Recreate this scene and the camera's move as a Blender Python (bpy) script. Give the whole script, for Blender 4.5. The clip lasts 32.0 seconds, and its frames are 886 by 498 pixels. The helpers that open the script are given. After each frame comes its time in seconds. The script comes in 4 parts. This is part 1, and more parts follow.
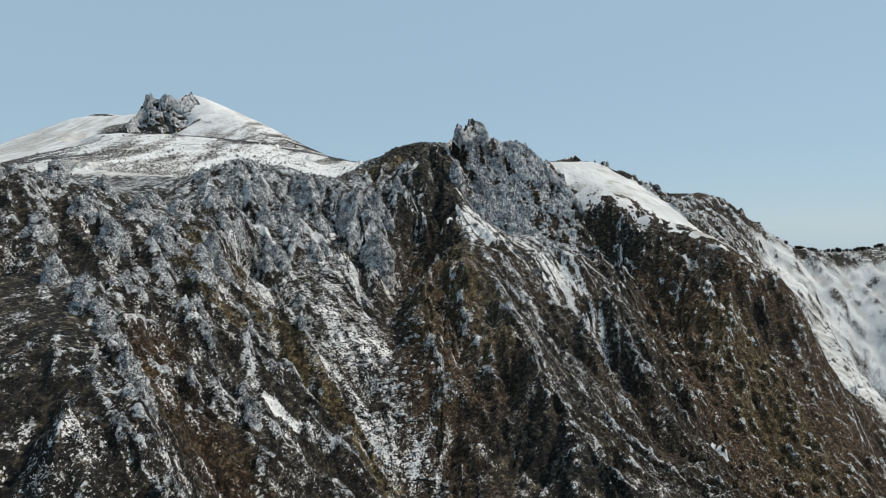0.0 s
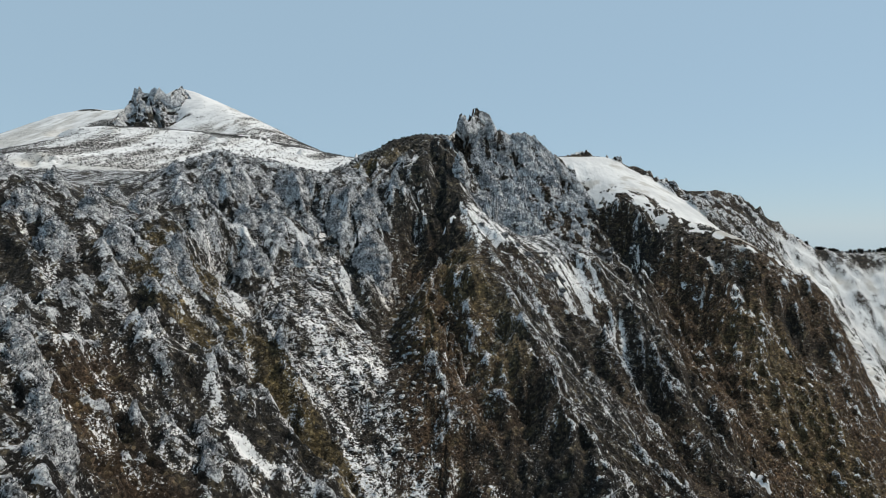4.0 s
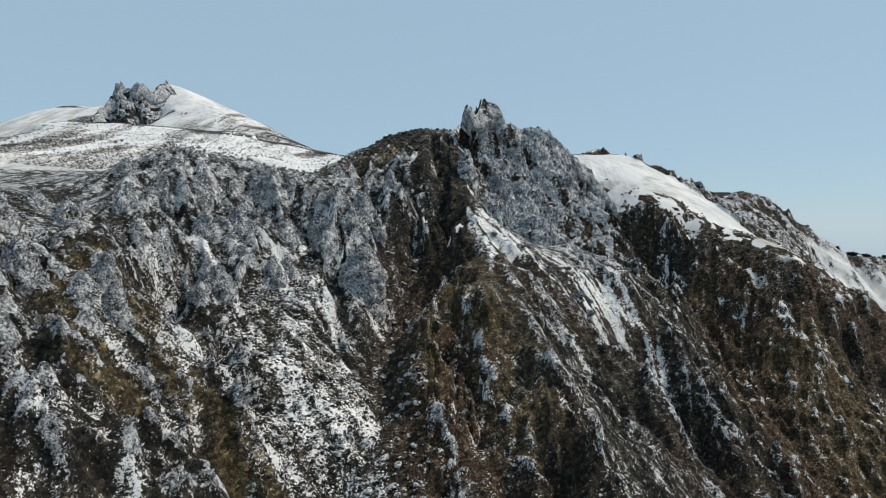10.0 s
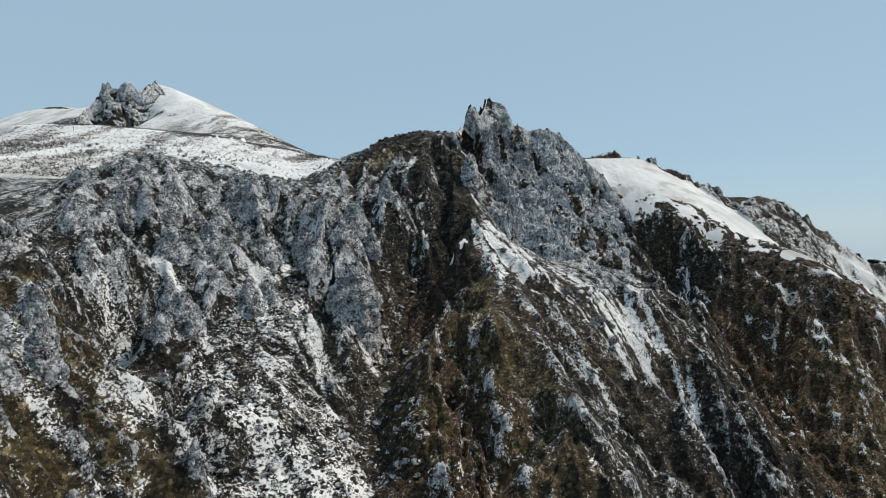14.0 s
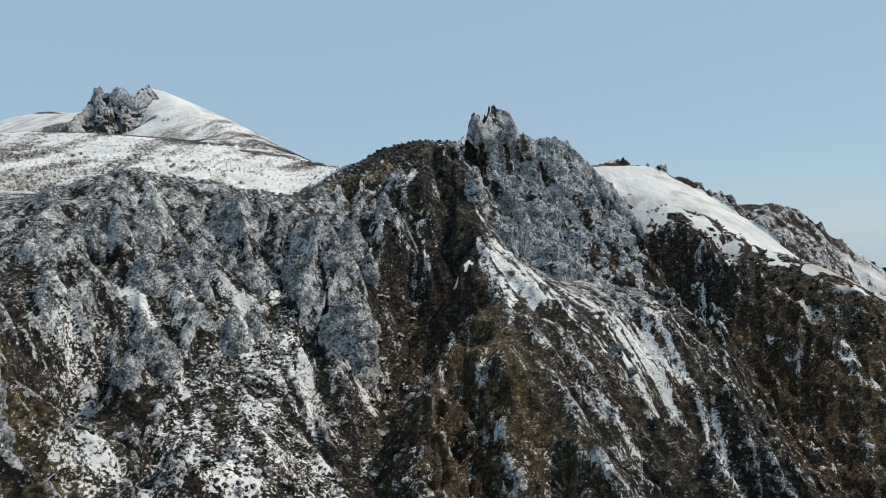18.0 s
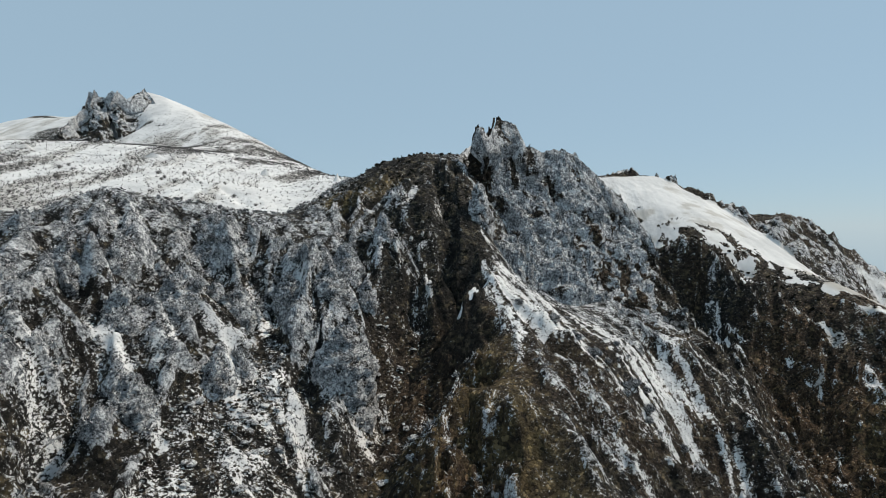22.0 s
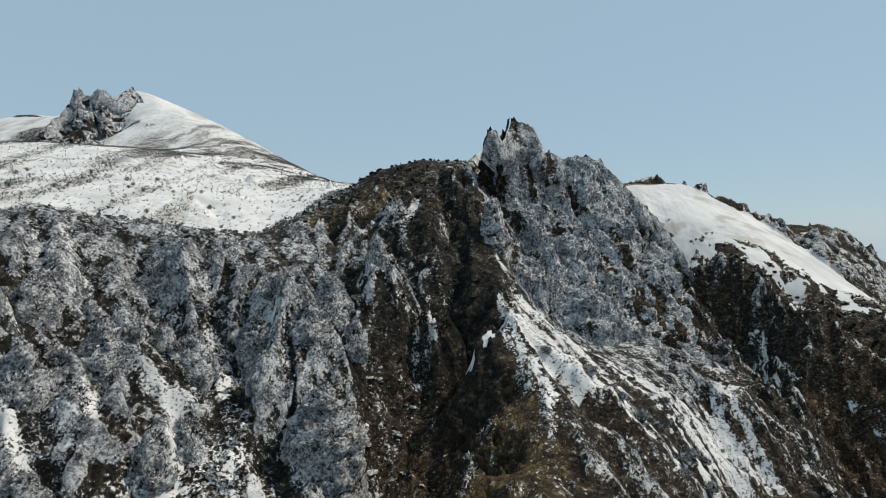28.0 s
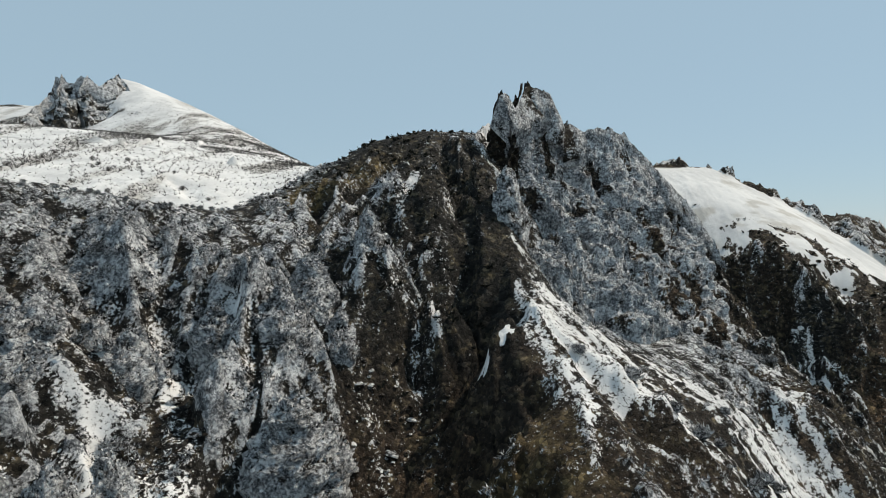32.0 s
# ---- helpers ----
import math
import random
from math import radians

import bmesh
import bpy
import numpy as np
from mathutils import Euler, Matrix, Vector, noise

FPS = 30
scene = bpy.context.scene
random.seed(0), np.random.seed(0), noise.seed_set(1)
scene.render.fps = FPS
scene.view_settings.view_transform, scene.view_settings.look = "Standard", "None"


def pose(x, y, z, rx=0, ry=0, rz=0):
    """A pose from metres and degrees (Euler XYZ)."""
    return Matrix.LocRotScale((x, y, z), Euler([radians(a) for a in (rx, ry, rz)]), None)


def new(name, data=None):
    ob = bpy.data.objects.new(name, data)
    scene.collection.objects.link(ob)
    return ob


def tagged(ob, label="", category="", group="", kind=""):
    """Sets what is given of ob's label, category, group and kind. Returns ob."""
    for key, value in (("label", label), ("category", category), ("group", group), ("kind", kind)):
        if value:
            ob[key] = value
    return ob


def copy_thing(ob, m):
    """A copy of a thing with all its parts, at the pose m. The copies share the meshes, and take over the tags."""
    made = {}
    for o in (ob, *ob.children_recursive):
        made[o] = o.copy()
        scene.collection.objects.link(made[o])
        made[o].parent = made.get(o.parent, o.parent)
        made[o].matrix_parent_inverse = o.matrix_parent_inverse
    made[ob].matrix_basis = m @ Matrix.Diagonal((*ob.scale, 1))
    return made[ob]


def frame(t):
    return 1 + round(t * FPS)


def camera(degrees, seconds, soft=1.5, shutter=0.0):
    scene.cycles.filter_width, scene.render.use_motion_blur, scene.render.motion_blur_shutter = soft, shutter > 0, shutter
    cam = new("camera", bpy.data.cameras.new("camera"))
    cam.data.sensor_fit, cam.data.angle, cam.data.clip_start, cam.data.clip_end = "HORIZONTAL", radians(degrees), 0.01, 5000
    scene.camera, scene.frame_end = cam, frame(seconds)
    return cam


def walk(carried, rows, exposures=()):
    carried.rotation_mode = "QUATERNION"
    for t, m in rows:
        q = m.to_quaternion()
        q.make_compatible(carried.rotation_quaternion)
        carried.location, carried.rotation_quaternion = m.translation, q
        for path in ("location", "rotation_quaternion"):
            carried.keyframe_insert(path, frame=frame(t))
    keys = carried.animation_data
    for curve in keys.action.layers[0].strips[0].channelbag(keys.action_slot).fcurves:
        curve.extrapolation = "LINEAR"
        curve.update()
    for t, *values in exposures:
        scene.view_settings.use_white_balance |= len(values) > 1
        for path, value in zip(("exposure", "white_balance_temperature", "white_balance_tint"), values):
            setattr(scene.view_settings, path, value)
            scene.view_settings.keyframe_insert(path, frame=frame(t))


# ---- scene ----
cam = camera(73.7, 32.0, soft=0.5)
PATH = [
    (0, pose(-0.00, 0.00, -0.00, 87.799, 0, -0.001) @ pose(0, 0, 0, 0, 0, 0.143)),
    (1, pose(-0.35, 8.98, -0.08, 87.813, 0, 0.009) @ pose(0, 0, 0, 0, 0, 0.146)),
    (2, pose(-0.73, 17.93, -0.19, 87.782, 0, 0.023) @ pose(0, 0, 0, 0, 0, 0.155)),
    (3, pose(-1.11, 26.64, -0.13, 87.757, 0, 0.006) @ pose(0, 0, 0, 0, 0, 0.172)),
    (3.5, pose(-1.34, 30.95, -0.02, 87.752, 0, -0.018) @ pose(0, 0, 0, 0, 0, 0.174)),
    (5.5, pose(-2.09, 47.56, 0.54, 87.700, 0, -0.052) @ pose(0, 0, 0, 0, 0, 0.163)),
    (6, pose(-2.32, 51.61, 0.92, 87.687, 0, -0.072) @ pose(0, 0, 0, 0, 0, 0.144)),
    (7, pose(-2.76, 59.81, 1.69, 87.666, 0, -0.087) @ pose(0, 0, 0, 0, 0, 0.115)),
    (8, pose(-3.26, 68.00, 2.55, 87.665, 0, -0.121) @ pose(0, 0, 0, 0, 0, 0.102)),
    (9, pose(-3.69, 76.01, 3.62, 87.673, 0, -0.144) @ pose(0, 0, 0, 0, 0, 0.101)),
    (10, pose(-4.10, 83.85, 4.75, 87.687, 0, -0.171) @ pose(0, 0, 0, 0, 0, 0.097)),
    (11, pose(-4.58, 91.95, 6.02, 87.684, 0, -0.215) @ pose(0, 0, 0, 0, 0, 0.091)),
    (12, pose(-4.99, 100.08, 7.21, 87.709, 0, -0.265) @ pose(0, 0, 0, 0, 0, 0.078)),
    (13, pose(-5.18, 107.54, 8.79, 87.776, 0, -0.307) @ pose(0, 0, 0, 0, 0, 0.048)),
    (14, pose(-5.51, 113.68, 10.23, 87.780, 0, -0.329) @ pose(0, 0, 0, 0, 0, -0.005)),
    (14.5, pose(-5.60, 116.30, 10.99, 87.797, 0, -0.342) @ pose(0, 0, 0, 0, 0, -0.036)),
    (16.5, pose(-6.31, 125.85, 14.49, 87.830, 0, -0.353) @ pose(0, 0, 0, 0, 0, -0.178)),
    (17, pose(-6.47, 128.00, 15.35, 87.852, 0, -0.368) @ pose(0, 0, 0, 0, 0, -0.197)),
    (18, pose(-6.67, 131.96, 17.18, 87.882, 0, -0.376) @ pose(0, 0, 0, 0, 0, -0.220)),
    (19, pose(-6.77, 135.72, 19.07, 87.895, 0, -0.362) @ pose(0, 0, 0, 0, 0, -0.230)),
    (20, pose(-6.98, 139.21, 21.06, 87.917, 0, -0.349) @ pose(0, 0, 0, 0, 0, -0.237)),
    (21, pose(-7.24, 142.83, 23.11, 87.924, 0, -0.350) @ pose(0, 0, 0, 0, 0, -0.226)),
    (22, pose(-7.44, 146.54, 25.16, 87.937, 0, -0.339) @ pose(0, 0, 0, 0, 0, -0.192)),
    (23, pose(-7.39, 150.70, 27.20, 87.933, 0, -0.290) @ pose(0, 0, 0, 0, 0, -0.149)),
    (24, pose(-7.49, 155.79, 29.24, 87.958, 0, -0.236) @ pose(0, 0, 0, 0, 0, -0.107)),
    (25, pose(-7.68, 162.35, 30.92, 88.009, 0, -0.214) @ pose(0, 0, 0, 0, 0, -0.068)),
    (25.5, pose(-7.92, 166.00, 31.60, 88.017, 0, -0.203) @ pose(0, 0, 0, 0, 0, -0.048)),
    (27.5, pose(-8.67, 181.74, 33.07, 88.012, 0, -0.194) @ pose(0, 0, 0, 0, 0, 0.028)),
    (28, pose(-8.86, 185.82, 32.58, 87.981, 0, -0.199) @ pose(0, 0, 0, 0, 0, 0.037)),
    (29, pose(-9.27, 193.90, 31.25, 87.891, 0, -0.214) @ pose(0, 0, 0, 0, 0, 0.055)),
    (30, pose(-9.65, 201.99, 29.55, 87.819, 0, -0.232) @ pose(0, 0, 0, 0, 0, 0.062)),
    (31, pose(-10.12, 210.04, 27.82, 87.846, 0, -0.245) @ pose(0, 0, 0, 0, 0, 0.060)),
    (31.5, pose(-10.30, 213.62, 27.07, 87.902, 0, -0.289) @ pose(0, 0, 0, 0, 0, 0.050)),
    (32, pose(-10.46, 216.79, 26.06, 87.930, 0, -0.352) @ pose(0, 0, 0, 0, 0, 0.040)),
]
walk(cam, PATH, exposures=[(0, -0.07, 6640, 10), (14, -0.05, 6620, 10), (25, -0.12, 6720, 10), (29, -0.12, 6800, 10), (32, -0.05, 6900, 10)])
# ---- light ----
SUN_AZ, SUN_EL = 70.0, 53.0          # degrees to the right of the way ahead, and above the horizon
world = bpy.data.worlds.new("sky")
scene.world = world
world.use_nodes = True
wn = world.node_tree.nodes
sky = wn.new("ShaderNodeTexSky")
sky.sky_type, sky.sun_disc = "NISHITA", False
sky.sun_elevation, sky.sun_rotation = radians(SUN_EL), radians(SUN_AZ)
sky.altitude, sky.air_density, sky.dust_density, sky.ozone_density = 1700, 1.1, 0.2, 1.0
haze = wn.new("ShaderNodeMix")
haze.data_type = "RGBA"
haze.inputs[0].default_value = 0.86
haze.inputs[7].default_value = (2.62, 3.78, 4.75, 1)
world.node_tree.links.new(sky.outputs["Color"], haze.inputs[6])
world.node_tree.links.new(haze.outputs[2], wn["Background"].inputs["Color"])
wn["Background"].inputs["Strength"].default_value = 0.14
sun = new("sun", bpy.data.lights.new("sun", "SUN"))
sun.data.energy, sun.data.angle, sun.data.color = 3.5, radians(0.53), (1.0, 0.91, 0.78)
az, el = radians(SUN_AZ), radians(SUN_EL)
sun_dir = Vector((math.sin(az) * math.cos(el), math.cos(az) * math.cos(el), math.sin(el)))
sun.matrix_world = Matrix.Translation((200, 200, 400)) @ sun_dir.to_track_quat("Z", "Y").to_matrix().to_4x4()


# ---- materials ----
def material(name):
    mat = bpy.data.materials.new(name)
    mat.use_nodes = True
    return mat, mat.node_tree.nodes, mat.node_tree.links, mat.node_tree.nodes["Principled BSDF"]


def tex_noise(nodes, links, vec, scale, detail=6.0, rough=0.6):
    n = nodes.new("ShaderNodeTexNoise")
    n.inputs["Scale"].default_value = scale
    n.inputs["Detail"].default_value = detail
    n.inputs["Roughness"].default_value = rough
    links.new(vec, n.inputs["Vector"])
    return n.outputs["Fac"]


def ramp(nodes, links, fac, stops):
    r = nodes.new("ShaderNodeValToRGB")
    els = r.color_ramp.elements
    while len(els) < len(stops):
        els.new(0.5)
    for e, (pos, col) in zip(els, stops):
        e.position = pos
        e.color = (*col, 1) if isinstance(col, tuple) else (col, col, col, 1)
    links.new(fac, r.inputs["Fac"])
    return r.outputs["Color"]


def mathn(nodes, links, op, a, b=0.0, c=None, clamp=False):
    m = nodes.new("ShaderNodeMath")
    m.operation, m.use_clamp = op, clamp
    for i, v in enumerate((a, b) if c is None else (a, b, c)):
        if isinstance(v, (int, float)):
            m.inputs[i].default_value = v
        else:
            links.new(v, m.inputs[i])
    return m.outputs[0]


def mixc(nodes, links, fac, a, b):
    m = nodes.new("ShaderNodeMix")
    m.data_type = "RGBA"
    for key, v in ((0, fac), (6, a), (7, b)):
        if isinstance(v, tuple):
            m.inputs[key].default_value = (*v, 1)
        elif isinstance(v, (int, float)):
            m.inputs[key].default_value = v
        else:
            links.new(v, m.inputs[key])
    return m.outputs[2]


def attr(nodes, name):
    a = nodes.new("ShaderNodeAttribute")
    a.attribute_name = name
    return a.outputs["Fac"]


def mountain_material():
    mat, nodes, links, bsdf = material("mountain_ground")
    pos = nodes.new("ShaderNodeNewGeometry").outputs["Position"]
    fine = tex_noise(nodes, links, pos, 1.35, 8, 0.74)
    mid = tex_noise(nodes, links, pos, 0.32, 6, 0.65)
    broad = tex_noise(nodes, links, pos, 0.05, 5, 0.6)
    rock = ramp(nodes, links, mid, ((0.3, (0.009, 0.0085, 0.008)), (0.52, (0.027, 0.025, 0.022)), (0.7, (0.075, 0.068, 0.059))))
    earth = ramp(nodes, links, fine, ((0.36, (0.022, 0.014, 0.008)), (0.52, (0.074, 0.046, 0.027)), (0.66, (0.18, 0.120, 0.074))))
    turf = ramp(nodes, links, mid, ((0.3, (0.080, 0.058, 0.024)), (0.6, (0.165, 0.122, 0.056)), (0.8, (0.25, 0.19, 0.095))))
    base = mixc(nodes, links, attr(nodes, "earth"), rock, earth)
    tf = mathn(nodes, links, "ADD", attr(nodes, "turf"), mathn(nodes, links, "MULTIPLY", mathn(nodes, links, "SUBTRACT", mid, 0.5), 2.5), clamp=True)
    base = mixc(nodes, links, tf, base, turf)
    # loose stones: cells lighter or darker than their neighbours
    cells = nodes.new("ShaderNodeTexVoronoi")
    cells.inputs["Scale"].default_value = 1.1
    links.new(pos, cells.inputs["Vector"])
    tone = nodes.new("ShaderNodeSeparateColor")
    links.new(cells.outputs["Color"], tone.inputs["Color"])
    stone = ramp(nodes, links, tone.outputs["Red"], ((0.0, 0.35), (0.55, 0.9), (0.85, 1.3), (1.0, 2.6)))
    stones = nodes.new("ShaderNodeMix")
    stones.data_type, stones.blend_type = "RGBA", "MULTIPLY"
    stones.inputs[0].default_value = 1.0
    links.new(base, stones.inputs[6])
    links.new(stone, stones.inputs[7])
    base = stones.outputs[2]
    # rime: a crust broken up by fine grain
    crumb = tex_noise(nodes, links, pos, 1.9, 5, 0.75)
    grain = mathn(nodes, links, "ADD", mathn(nodes, links, "MULTIPLY", fine, 0.42), mathn(nodes, links, "MULTIPLY", mid, 0.36))
    grain = mathn(nodes, links, "ADD", grain, mathn(nodes, links, "MULTIPLY", crumb, 0.22))
    r = mathn(nodes, links, "ADD", attr(nodes, "rime"), mathn(nodes, links, "MULTIPLY", mathn(nodes, links, "SUBTRACT", grain, 0.5), 5.0))
    r = mathn(nodes, links, "MULTIPLY_ADD", r, 9.0, -4.05, clamp=True)
    rimec = ramp(nodes, links, grain, ((0.43, (0.05, 0.052, 0.056)), (0.495, (0.29, 0.30, 0.315)), (0.55, (0.84, 0.85, 0.86))))
    base = mixc(nodes, links, r, base, rimec)
    # flecks of snow caught between stones
    fleck = tex_noise(nodes, links, pos, 0.9, 5, 0.8)
    fleck = mathn(nodes, links, "MULTIPLY_ADD", mathn(nodes, links, "ADD", fleck, mathn(nodes, links, "MULTIPLY", attr(nodes, "rime"), 0.04)), 16.0, -9.65, clamp=True)
    base = mixc(nodes, links, mathn(nodes, links, "MULTIPLY", fleck, 0.85), base, (0.70, 0.70, 0.69))
    sift = mathn(nodes, links, "ADD", mathn(nodes, links, "MULTIPLY", fine, 0.75), mathn(nodes, links, "MULTIPLY", mid, 0.25))
    s = mathn(nodes, links, "ADD", attr(nodes, "snow"), mathn(nodes, links, "MULTIPLY", mathn(nodes, links, "SUBTRACT", sift, 0.5), 4.6))
    s = mathn(nodes, links, "MULTIPLY_ADD", s, 9.0, -4.0, clamp=True)
    snowc = ramp(nodes, links, broad, ((0.35, (0.54, 0.54, 0.54)), (0.6, (0.70, 0.695, 0.685))))
    snowc = mixc(nodes, links, attr(nodes, "dust"), snowc, (0.36, 0.335, 0.295))
    base = mixc(nodes, links, s, base, snowc)
    links.new(base, bsdf.inputs["Base Color"])
    bsdf.inputs["Roughness"].default_value = 0.85
    bsdf.inputs["Specular IOR Level"].default_value = 0.2
    bump = nodes.new("ShaderNodeBump")
    bump.inputs["Distance"].default_value = 1.6
    links.new(mathn(nodes, links, "MULTIPLY_ADD", s, -0.85, 1.0), bump.inputs["Strength"])
    links.new(mathn(nodes, links, "ADD", fine, mathn(nodes, links, "MULTIPLY", cells.outputs["Distance"], -0.35)), bump.inputs["Height"])
    links.new(bump.outputs["Normal"], bsdf.inputs["Normal"])
    return mat


MOUNTAIN = mountain_material()


def twig_material(name, dark, light, scale=2.5):
    """Twigs, needles or rime feathers: colour that changes from sprig to sprig."""
    mat, nodes, links, bsdf = material(name)
    geo = nodes.new("ShaderNodeNewGeometry")
    n = tex_noise(nodes, links, geo.outputs["Position"], scale, 5, 0.65)
    mixed = mathn(nodes, links, "ADD", mathn(nodes, links, "MULTIPLY", geo.outputs["Random Per Island"], 0.65), mathn(nodes, links, "MULTIPLY_ADD", n, 1.4, -0.64), clamp=True)
    links.new(ramp(nodes, links, mixed, ((0.2, dark), (0.85, light))), bsdf.inputs["Base Color"])
    bsdf.inputs["Roughness"].default_value = 0.9
    bsdf.inputs["Specular IOR Level"].default_value = 0.15
    return mat


RIME_TWIG = twig_material("rimed_twigs", (0.035, 0.036, 0.039), (0.86, 0.865, 0.87), 0.55)
PINE = twig_material("dwarf_pine", (0.008, 0.009, 0.007), (0.042, 0.039, 0.029))
BARE = twig_material("bare_twigs", (0.035, 0.032, 0.031), (0.22, 0.21, 0.205))
def snow_material():
    mat, nodes, links, bsdf = material("snow")
    pos = nodes.new("ShaderNodeNewGeometry").outputs["Position"]
    fine, broad = tex_noise(nodes, links, pos, 1.5, 6, 0.65), tex_noise(nodes, links, pos, 0.25, 5, 0.6)
    links.new(ramp(nodes, links, broad, ((0.3, (0.58, 0.575, 0.57)), (0.6, (0.76, 0.755, 0.745)))), bsdf.inputs["Base Color"])
    bsdf.inputs["Roughness"].default_value = 0.7
    bsdf.inputs["Subsurface Weight"].default_value = 0.0
    bump = nodes.new("ShaderNodeBump")
    bump.inputs["Distance"].default_value = 0.35
    bump.inputs["Strength"].default_value = 0.5
    links.new(fine, bump.inputs["Height"])
    links.new(bump.outputs["Normal"], bsdf.inputs["Normal"])
    return mat


SNOW = snow_material()
BARK = twig_material("bark", (0.025, 0.020, 0.017), (0.07, 0.058, 0.048), 6)

# ---- the lie of the land: crests, ribs, gullies and feet of the slopes ----
KNOTS = {}


def line(name, *pts):
    """A crest or a gully: the ground runs along it, from corner to corner."""
    out = []
    for a, b in zip(pts, pts[1:]):
        a, b = np.array(a, float), np.array(b, float)
        n = max(1, int(np.linalg.norm((b - a)[:2]) / 9))
        out += [a + (b - a) * i / n for i in range(n)]
    KNOTS[name] = out + [np.array(pts[-1], float)]


def spots(name, *pts):
    """Single heights on a slope or a flat."""
    KNOTS[name] = [np.array(p, float) for p in pts]


line("rim_left", (-191, 215, 28), (-183, 225, 26), (-175, 235, 24), (-169, 245, 22), (-161, 258, 19), (-149, 275, 16), (-139, 292, 13))
line("dome_rim", (-141, 305, 16), (-139, 325, 25), (-129, 335, 33), (-118, 343, 39), (-102, 352, 36), (-84, 362, 32), (-71, 385, 31), (-56, 405, 39), (-34, 422, 55), (-18, 429, 60), (2, 431, 60))
line("crag_foot", (20, 389, 6), (34, 388, -3), (51, 396, -8), (68, 402, -12), (86, 418, -14), (104, 430, -18), (121, 443, -24))
line("crag_left_foot", (9, 401, 37), (5, 409, 45), (4, 416, 52), (4, 426, 58))
line("col_snow", (-4, 440, 59), (1, 442, 61), (6, 444, 64))
line("crag_back", (20, 450, 55), (55, 470, 45), (95, 495, 35))
line("spur_crest", (10, 396, 34), (7, 378, 30), (7, 362, 16), (9, 348, 8), (14, 334, -2), (19, 305, -17), (25, 280, -31), (32, 250, -47), (42, 218, -65), (58, 185, -86), (80, 140, -115))
line("notch_face", (2, 341, 2), (-3, 336, -10), (-2, 322, -18))
line("spur_left", (1, 318, -14), (-6, 298, -23), (-8, 277, -35), (-7, 262, -46), (2, 236, -62), (8, 205, -82), (16, 170, -105))
line("spur_front", (14, 262, -46), (15, 250, -53), (18, 232, -66), (26, 205, -84))
line("notch_foot", (0, 352, -4), (-3, 344, -9), (0, 312, -24))
line("spur_gap", (3, 290, -33), (4, 270, -46), (6, 252, -58))
line("spur_right", (32, 347, -7), (54, 346, -16), (54, 316, -37), (58, 312, -43), (48, 275, -53), (45, 240, -68), (62, 215, -88))
line("right_rib", (60, 390, -3), (85, 365, -22), (105, 335, -52), (112, 305, -80), (121, 288, -97), (132, 255, -120))
line("right_hollow", (75, 330, -55), (85, 300, -75), (92, 270, -95))
line("gully_main", (-60, 331, -4), (-59, 294, -21), (-52, 270, -34), (-33, 259, -49), (-22, 225, -72), (-8, 190, -96), (10, 145, -125))
line("gully_inner", (-14, 360, 4), (-20, 340, -16), (-24, 321, -34), (-25, 290, -45), (-22, 262, -55))
line("lump_rib", (-42, 378, 26), (-46, 354, 14), (-38, 335, -2), (-36, 322, -12), (-35, 312, -22))
spots("dark_face", (-18, 378, 36), (-21, 352, 8), (-38, 376, 26))
spots("left_face", (-97, 309, 13), (-77, 297, -8), (-62, 344, 12), (-77, 357, 25))
line("left_rib", (-112, 325, 29), (-105, 290, 8), (-95, 244, -15), (-82, 218, -32), (-66, 190, -50), (-50, 160, -72), (-30, 120, -100))
line("rib_lee", (-88, 292, -8), (-92, 268, -25), (-71, 264, -32), (-58, 247, -46))
line("rib_brow", (-92, 228, -21), (-84, 197, -33), (-86, 203, -28))
line("lump_brow", (-51, 347, 18), (-49, 338, 12), (-40, 328, -3))
spots("spur_steps", (6, 276, -35), (7, 292, -22), (73, 298, -52), (53, 296, -55), (28, 236, -65), (-12, 353, 4), (131, 344, -87), (130, 412, -40), (124, 402, -36))
line("left_hollow", (-60, 250, -32), (-48, 218, -63), (-52, 207, -56), (-40, 185, -78))
spots("left_bay", (-124, 215, -9), (-115, 222, -7), (-108, 255, -2), (-118, 275, 5), (-95, 200, -30))
line("near_rib", (-139, 190, -15), (-115, 178, -21), (-91, 160, -31), (-78, 148, -40), (-65, 135, -51), (-54, 122, -59), (-50, 95, -85))
line("near_gap", (-85, 175, -45), (-66, 166, -58), (-56, 140, -78))
line("gully_right", (125, 455, -15), (128, 440, -30), (134, 423, -43), (148, 385, -74), (152, 340, -98), (155, 300, -118), (160, 240, -150))
line("snow_slope", (95, 525, 56), (137, 541, 59), (144, 530, 51), (149, 480, 24), (159, 463, 10), (132, 461, 14), (150, 446, -7), (152, 452, -6))
line("snow_crest", (160, 550, 51), (184, 560, 41), (209, 575, 31), (254, 625, 35), (281, 640, 32), (304, 644, 29), (318, 645, 14), (345, 650, -2), (379, 660, -19), (398, 665, -25), (453, 680, -28), (486, 690, -27), (525, 700, -21), (630, 720, -15), (811, 760, -12))
line("snow_spur", (179, 468, 4), (188, 440, -4), (196, 414, -16), (214, 410, -29), (228, 405, -38), (237, 400, -49), (241, 396, -58), (246, 390, -74), (255, 385, -96), (263, 380, -117), (273, 375, -141), (285, 370, -168))
line("brown_rib", (175, 412, -33), (190, 395, -48), (194, 386, -56), (176, 366, -66), (198, 375, -76), (185, 345, -92), (180, 325, -108), (190, 290, -135))
